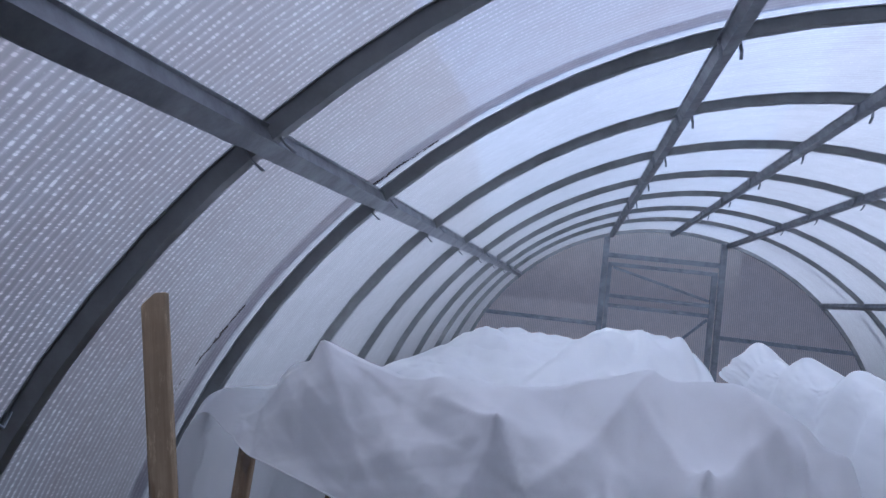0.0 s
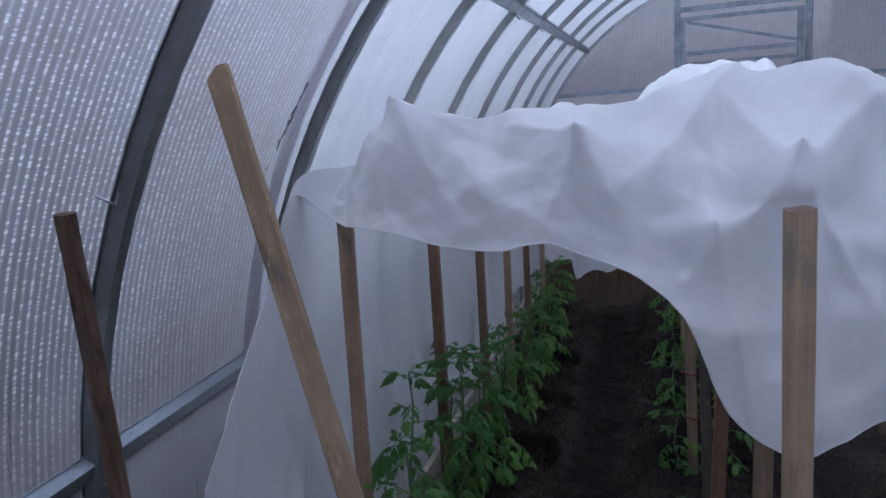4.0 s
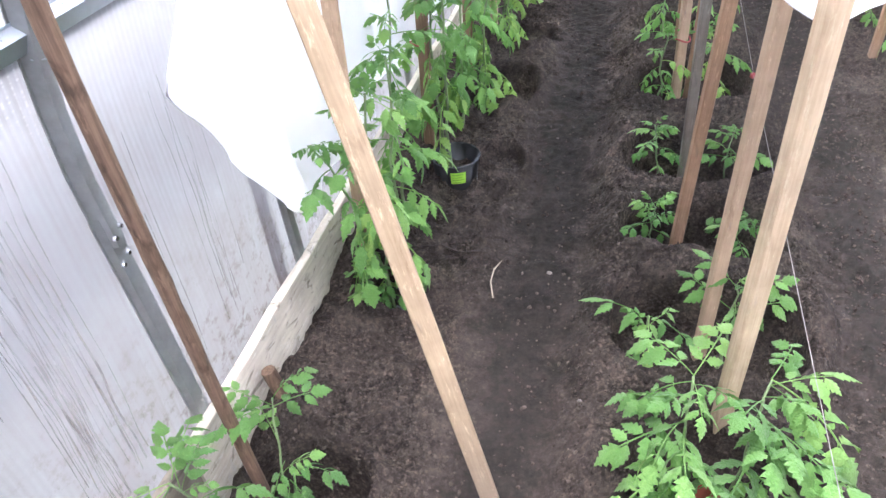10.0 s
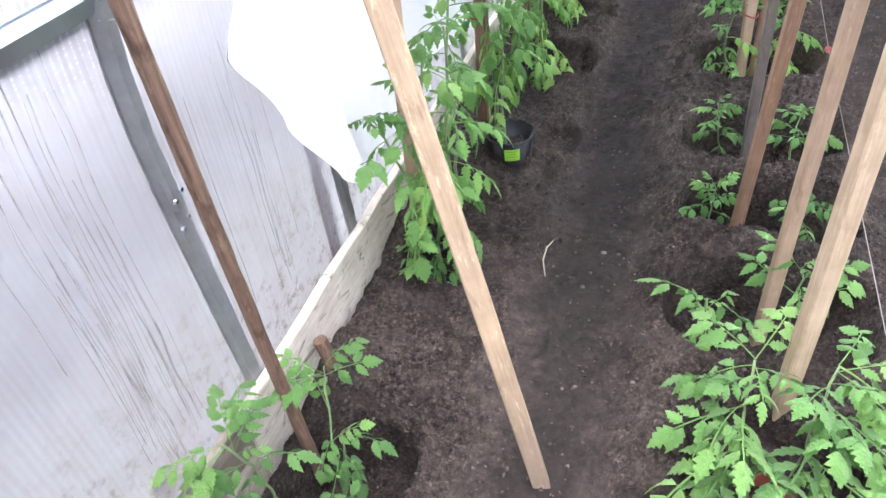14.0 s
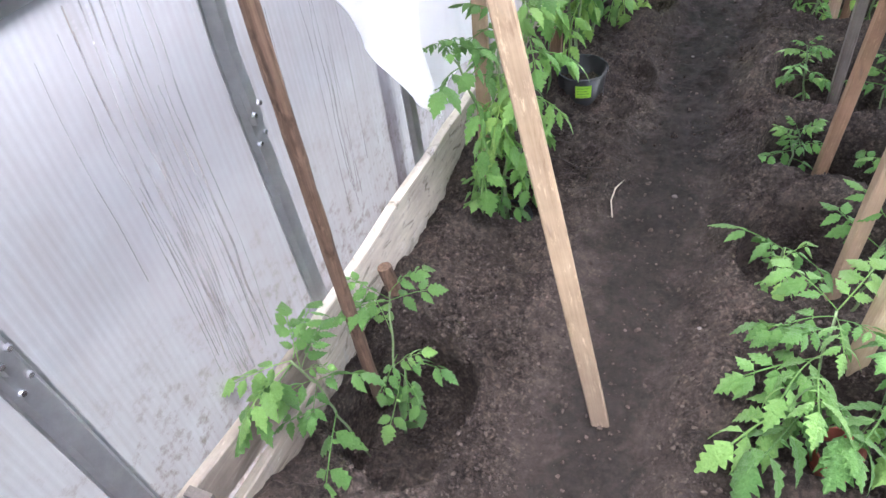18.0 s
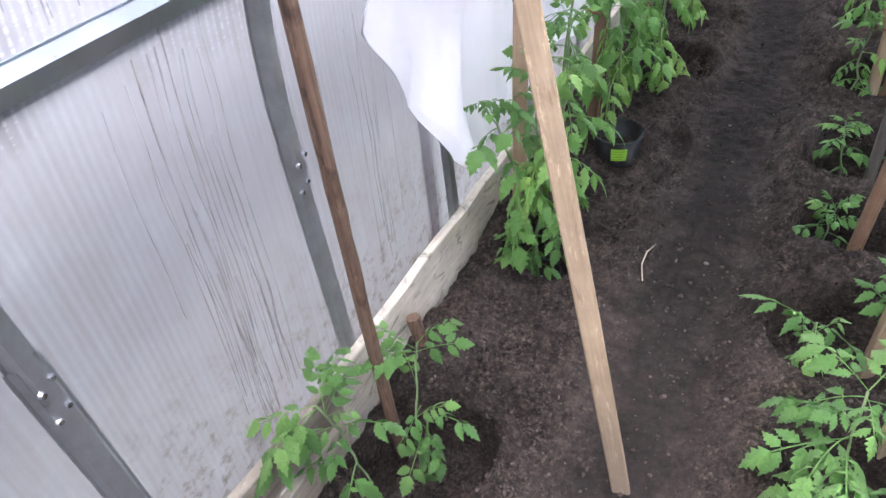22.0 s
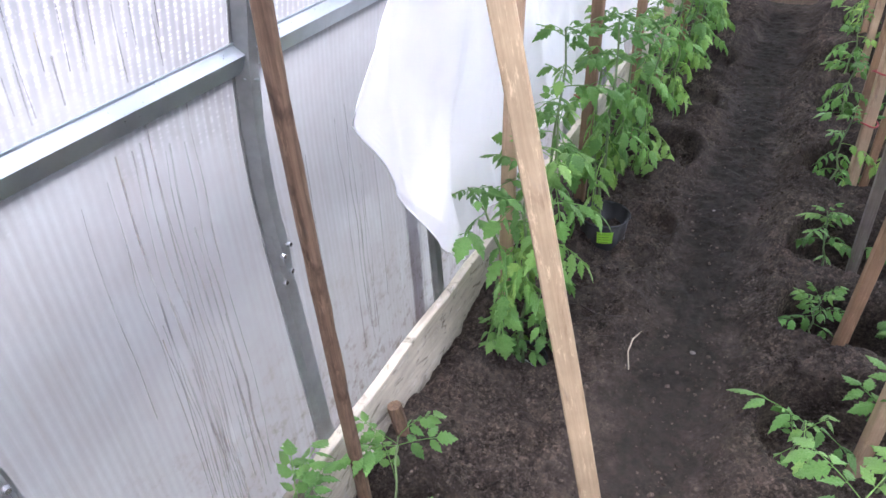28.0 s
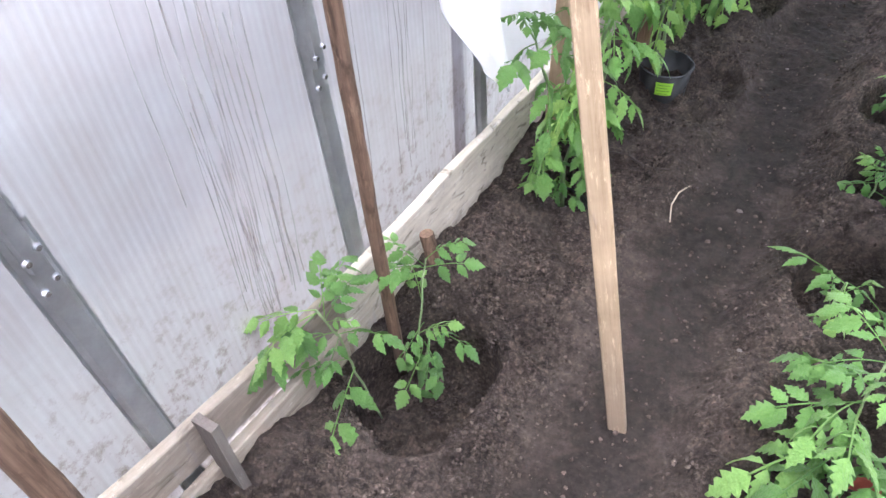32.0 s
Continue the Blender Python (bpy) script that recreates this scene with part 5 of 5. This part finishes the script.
    # middle ridge
    shaped_tomato("bushy young tomato plant round a red-brown pot",
                  [[(-0.05, 1.27, -0.03), (-0.09, 1.31, 0.15), (-0.10, 1.36, 0.25), (-0.09, 1.43, 0.34)]],
                  [((-0.09, 1.42, 0.33), (-0.25, 1.38, 0.29)), ((-0.09, 1.43, 0.34), (-0.21, 1.57, 0.32)), ((-0.09, 1.43, 0.34), (0.0, 1.58, 0.36)), ((-0.09, 1.41, 0.33), (-0.01, 1.34, 0.40)),
                   ((-0.10, 1.36, 0.25), (-0.28, 1.25, 0.22)), ((-0.09, 1.31, 0.16), (-0.29, 1.12, 0.19)), ((-0.09, 1.31, 0.17), (-0.19, 1.04, 0.21)), ((-0.10, 1.35, 0.24), (-0.14, 1.14, 0.33)),
                   ((-0.09, 1.33, 0.20), (-0.05, 1.10, 0.27)), ((-0.09, 1.40, 0.31), (-0.18, 1.30, 0.36)), ((-0.09, 1.38, 0.28), (-0.26, 1.46, 0.27)), ((-0.09, 1.30, 0.14), (-0.22, 1.16, 0.12)), ((-0.09, 1.42, 0.33), (-0.08, 1.27, 0.37)), ((-0.10, 1.36, 0.26), (-0.22, 1.20, 0.30))], LEAVES_B, 3)
    shaped_tomato("bushy young tomato plant leaning to the string",
                  [[(0.01, 1.28, -0.03), (0.04, 1.32, 0.16), (0.06, 1.38, 0.28), (0.08, 1.43, 0.36)]],
                  [((0.08, 1.43, 0.36), (0.17, 1.57, 0.36)), ((0.08, 1.43, 0.36), (0.31, 1.30, 0.27)), ((0.08, 1.42, 0.35), (0.24, 1.45, 0.38)), ((0.06, 1.38, 0.29), (0.13, 1.20, 0.35)), ((0.05, 1.34, 0.21), (0.01, 1.08, 0.29)),
                   ((0.05, 1.35, 0.22), (0.26, 1.19, 0.24)), ((0.04, 1.32, 0.17), (0.17, 1.07, 0.24)), ((0.07, 1.40, 0.32), (-0.02, 1.26, 0.40)), ((0.07, 1.40, 0.33), (0.12, 1.31, 0.42)), ((0.05, 1.34, 0.20), (0.20, 1.31, 0.20)), ((0.08, 1.42, 0.35), (0.17, 1.33, 0.34)), ((0.04, 1.32, 0.17), (0.09, 1.10, 0.18)), ((0.06, 1.37, 0.27), (0.05, 1.18, 0.34)), ((0.06, 1.38, 0.28), (0.19, 1.22, 0.30))], LEAVES_B, 4)
    shaped_tomato("tomato seedling spreading out of a planting pit",
                  [[(-0.19, 1.86, -0.17), (-0.19, 1.85, -0.02), (-0.18, 1.83, 0.14)]],
                  [((-0.18, 1.83, 0.13), (-0.35, 1.86, 0.16)), ((-0.18, 1.83, 0.14), (-0.05, 1.76, 0.13)), ((-0.18, 1.83, 0.14), (-0.19, 1.68, 0.14)), ((-0.19, 1.85, 0.0), (-0.28, 1.72, -0.02)), ((-0.18, 1.84, 0.08), (-0.10, 1.92, 0.12)),
                   ((-0.19, 1.85, 0.02), (-0.22, 1.94, 0.06))], LEAVES, 5)
    tomato(0.06, 1.90, 0.42, 5, 0.15, 33, "leggy tomato seedling behind a stake", low=0.6)
    tomato(-0.17, 2.45, 0.34, 9, 0.11, 34, "small tomato seedling in a pit", low=0.58)
    tomato(0.11, 2.40, 0.34, 7, 0.11, 35, "small tomato seedling in a pit", low=0.58, lean=(0.03, -0.03))
    tomato(-0.22, 2.36, 0.06, 2, 0.06, 36, "tiny seedling in a pit")
    tomato(0.03, 2.26, 0.10, 5, 0.075, 37, "tiny bushy seedling in a pit")
    tomato(-0.14, 2.99, 0.36, 9, 0.12, 38, "small tomato seedling in a pit", low=0.45, lean=(-0.04, 0))
    tomato(0.14, 2.98, 0.36, 8, 0.12, 39, "small tomato seedling in a pit", low=0.5)
    tomato(0.12, 2.87, 0.10, 4, 0.07, 56, "tiny bushy seedling in a pit")
    for i, (x, y) in enumerate(((-0.15, 3.52), (0.08, 3.62), (-0.14, 4.22), (0.1, 4.3), (-0.12, 4.95), (0.1, 5.05), (-0.1, 5.65))):
        tomato(x, y, 0.58, 15, 0.17, 40 + i, "tomato plant tied to a stake in the middle bed", old=True, low=0.1)
    for i, (x, y) in enumerate(((0.98, 3.1), (1.0, 3.8), (0.98, 4.6))):
        tomato(x, y, 0.6, 9, 0.2, 60 + i, "tomato plant under the far fleece", old=True)


# ---------------------------------------------------------------- small things
def pot(x, y, r0, r1, h, label, mat, film=None, tag=False, tilt=(0, 0)):
    t = thing("plant_pot", label, "pot", at=(x, y, ground_z(x, y) - 0.075))
    t.rotation_euler = (radians(tilt[0]), radians(tilt[1]), 0)
    k = 28
    rs = random.Random(int(x * 1000))
    prof = [(r0, 0), (r1, h), (r1 - 0.003, h), (r0 - 0.003, 0.008)]
    verts, faces = [], []
    for q in range(k):
        a = 2 * math.pi * q / k
        for i, (r, z) in enumerate(prof):
            rr = r * (1 + 0.03 * math.sin(3 * a + x) + rs.uniform(-0.008, 0.008))
            verts.append((rr * math.cos(a), rr * math.sin(a), z + (rs.uniform(-0.006, 0.006) if i in (1, 2) else 0)))
    for q in range(k):
        w = (q + 1) % k
        for j in range(3):
            faces.append((q * 4 + j, w * 4 + j, w * 4 + j + 1, q * 4 + j + 1))
    ob_from("wall", verts, faces, mat, t, smooth=True)
    sv = [(0, 0, h * 0.62)] + [((r1 * 0.93) * math.cos(2 * math.pi * q / k), (r1 * 0.93) * math.sin(2 * math.pi * q / k), h * 0.55 + rs.uniform(-0.008, 0.008)) for q in range(k)]
    ob_from("soil_fill", sv, [(0, 1 + q, 1 + (q + 1) % k) for q in range(k)], SOIL, t)
    if film:
        v, f = sweep([((r1 + 0.002) * math.cos(a), (r1 + 0.002) * math.sin(a), h) for a in np.linspace(0, 2 * math.pi, 30)], ring(0.004, 5))
        ob_from("rim", v, f, film, t, "rolled grey rim", smooth=True)
    if tag:
        a0 = radians(-72)
        lv, lf = [], []
        m = 8
        for i in range(m + 1):
            a = a0 + radians(-18 + 36 * i / m)
            for rr, z in ((r0 * 0.55 + r1 * 0.45 + 0.006, h * 0.52), (r0 * 0.14 + r1 * 0.86 + 0.007, h * 0.86)):
                lv.append((rr * math.cos(a), rr * math.sin(a), z))
        for i in range(m):
            lf.append((2 * i, 2 * i + 2, 2 * i + 3, 2 * i + 1))
        lab = ob_from("label", lv, lf, LIME, t, "bright lime-green paper label")
        for row in range(4):
            z = 0.565 + 0.075 * row
            bv, bf = [], []
            for i in range(5):
                a = a0 + radians(-14 + 28 * i / 4 * (0.95 if row % 2 else 0.8))
                for dz in (0, 0.012):
                    u = z + dz
                    rr = r0 * (1 - u) + r1 * u + 0.0085
                    bv.append((rr * math.cos(a), rr * math.sin(a), h * u))
            bf = [(2 * i, 2 * i + 2, 2 * i + 3, 2 * i + 1) for i in range(4)]
            ob_from("print_bar", bv, bf, INK, lab)
    return t


def build_small():
    pot(-0.985, 2.68, 0.085, 0.10, 0.17, "black plastic pot with a lime label sunk in soil", BLACK, CLEAR, True)
    pot(-1.05, 1.93, 0.085, 0.095, 0.11, "cut black plastic pot sunk in soil", BLACK, CLEAR, tilt=(4, -6))
    pot(0.0, 1.30, 0.05, 0.06, 0.14, "red-brown plastic pot round a young tomato plant", RED)
    pts = [(-0.70, 2.16, 0.035), (-0.715, 2.10, 0.03), (-0.715, 2.03, 0.025), (-0.695, 1.965, 0.03)]
    tw = thing("twig", "thin pale dry twig lying on the soil", "twig")
    tube("twig_stick", [(x, y, ground_z(x, y) + 0.008) for x, y, _ in pts], 0.0026, TWIG, tw, 5)
    for a, b in (((-1.12, 1.842), (-1.006, 1.831)), ((-1.073, 1.912), (-1.018, 1.938))):
        s = thing("film_scrap", "torn strip of grey plastic film on the soil", "scrap", at=(0, 0, 0))
        mid = ((a[0] + b[0]) / 2, (a[1] + b[1]) / 2 + 0.02)
        tube("strip", [(*p, ground_z(*p) + 0.012) for p in (a, mid, b)], 0.003, TORN, s, 5)
    # a dark crack in the soil, added as a thin dark strand
    root = thing("root", "dark strand standing in for a crack across the bed", "root")
    rp = [(-0.99, 2.14), (-0.93, 2.18), (-0.86, 2.165), (-0.77, 2.175), (-0.70, 2.15)]
    tube("root_strand", [(x, y, ground_z(x, y) + 0.006) for x, y in rp], 0.0045, DARK_MARK, root, 5)
    st = thing("support_string", "thin white string running beside the stakes", "string")
    tube("twine", [(0.05, -0.6, 0.70), (0.05, 1.0, 0.705), (0.05, 2.2, 0.715), (0.05, 3.52, 0.78)], 0.0008, STRING, st, 5)
    kn = thing("string_knot", "small red knot tied on the string", "knot", at=(0.05, 2.3, 0.716))
    bm = bmesh.new()
    bmesh.ops.create_icosphere(bm, subdivisions=1, radius=0.011)
    part("knot", bm, REDTIE, kn)
    for x, y, z in ((-0.075, 3.52, 0.32), (-0.09, 3.52, 0.55), (-1.115, 2.71, 0.62)):
        t = thing("plant_tie", "dark red tie round a stake and stem", "tie", at=(x, y, z))
        v, f = sweep([(0.034 * math.cos(a), 0.028 * math.sin(a), 0.006 * math.sin(2 * a)) for a in np.linspace(0, 2 * math.pi, 14)], ring(0.004, 5))
        ob_from("loop", v, f, REDTIE, t, smooth=True)
    rs = random.Random(5)
    for x, y, r in ((-0.52, 2.14, 0.008), (-0.60, 3.1, 0.006), (-0.62, 1.33, 0.005), (-0.36, 1.55, 0.006)):
        s = thing("pebble", "small pale stone on the trodden path", "stone", "pebbles", (x, y, ground_z(x, y) + r * 0.35))
        bm = bmesh.new()
        bmesh.ops.create_icosphere(bm, subdivisions=2, radius=r)
        for vv in bm.verts:
            vv.co = Vector((vv.co.x * 1.3, vv.co.y, vv.co.z * 0.6)) * rs.uniform(0.88, 1.1)
        part("stone", bm, STONE, s, smooth=True)
    # dried drips on the sheet
    d = thing("drip_marks", "dried brown drip lines down the sheet", "stain")
    d["kind"] = "stuff"
    x = CX - SHEET + 0.002
    verts, faces = [], []
    dr = random.Random(9)
    lines = [(y + dr.gauss(0, 0.006), dr.uniform(1.20, 1.285), dr.uniform(0.37, 0.55), dr.uniform(0.0022, 0.0042)) for y in (0.796, 0.818, 0.829, 0.845, 0.862, 0.874, 0.882, 0.90, 0.915, 0.936, 0.962)]
    lines += [(dr.uniform(0.79, 0.93), dr.uniform(0.75, 1.05), dr.uniform(0.34, 0.5), dr.uniform(0.0022, 0.0042)) for _ in range(11)]
    lines += [(dr.uniform(0.83, 0.95), dr.uniform(0.58, 0.85), dr.uniform(0.33, 0.44), dr.uniform(0.003, 0.0055)) for _ in range(10)]
    lines += [(dr.uniform(0.66, 0.80), dr.uniform(1.0, 1.28), dr.uniform(0.75, 0.95), 0.0014) for _ in range(3)]
    lines += [(dr.uniform(1.22, 1.62), dr.uniform(0.8, 1.1), dr.uniform(0.38, 0.5), 0.0026) for _ in range(9)]
    lines += [(dr.uniform(0.64, 0.95), dr.uniform(1.40, 1.62), dr.uniform(1.33, 1.42), dr.uniform(0.0012, 0.003)) for _ in range(20)]
    for y0, z0, z1, w in lines:
        n = 26
        for i in range(n + 1):
            z = z0 + (z1 - z0) * i / n
            yy = y0 + 0.012 * float(CLOTHN.at(y0 * 90, z * 9)) + 0.02 * float(CLOTHN.at(3.0, z * 2.5))
            ww = w * (0.6 + 0.8 * (float(CLOTHN.at(y0 * 50, z * 14)) + 0.5)) / 2
            xx = x if z <= CZ else CX - (SHEET - 0.002) * math.cos(math.asin((z - CZ) / (SHEET - 0.002)))
            b = len(verts)
            verts += [(xx, yy - ww, z), (xx, yy + ww, z)]
            if i < n:
                faces.append((b, b + 2, b + 3, b + 1))
    ob_from("drips", verts, faces, DRIP, d)
    # clips on the arch
    c = thing("wire_clip", "twisted wire clip on the arch", "clip", at=(CX - 1.62, ARCH0 - 0.02, 1.80))
    tube("wire", [(0.0, -0.03, 0.01), (0.02, -0.012, -0.01), (0.01, 0.012, 0.012), (0.025, 0.03, -0.012)], 0.0028, ZINC, c, 5)
    # grime along the lap of two sheets
    g = thing("lap_grime", "dark dirt caught where two sheets overlap", "stain")
    g["kind"] = "stuff"
    verts, faces = [], []
    gr = random.Random(31)
    for a0, a1, y0, y1, count, size in ((0.490, 0.582, 1.612, 1.642, 46, 0.0052), (0.800, 0.905, 1.672, 1.692, 60, 0.0050), (0.405, 0.470, 1.575, 1.600, 14, 0.003)):
        for q in range(count):
            u = gr.random()
            a = a0 + (a1 - a0) * u
            y = y0 + (y1 - y0) * u + gr.gauss(0, 0.004)
            r = size * gr.uniform(0.35, 1.2)
            rr, b = SHEET - 0.003 - 0.0004 * gr.random(), len(verts)
            for c in range(7):
                w = 2 * math.pi * c / 7
                d = r * gr.uniform(0.5, 1.15)
                an = a + 2.4 * d * math.cos(w) / rr
                verts.append((CX - rr * math.cos(an), y + 0.75 * d * math.sin(w), CZ + FLAT * rr * math.sin(an)))
            faces.append(tuple(range(b, b + 7)))
    ob_from("grime", verts, faces, DARK_MARK, g)


# ---------------------------------------------------------------- assemble
build_ground()
build_shell()
for arch_y in ARCHES:
    build_arch(arch_y)
for rail_x, rail_z, tilt_ in ((-0.735, 2.250, -44), (0.022, 2.672, -15), (0.535, 2.730, 0), (1.0, 2.675, 15), (1.765, 2.250, 44)):
    build_purlin(rail_x, rail_z, "roof_rail", "roof rails", tilt_, 0.042, DULL)
for s_ in (-1, 1):
    build_purlin(CX + s_ * (RAD - 0.012), 1.291, "side_rail", "side rails", s_ * 66, 0.046)
build_end_wall()
build_boards()
build_left_fleece()
build_right_fleece()
build_stakes()
build_plants()
build_small()
scatter_clods("soil_clods", 75000, 21, 0.0016, 0.0078, CLOD, "loose crumbs and clods of soil on the beds")
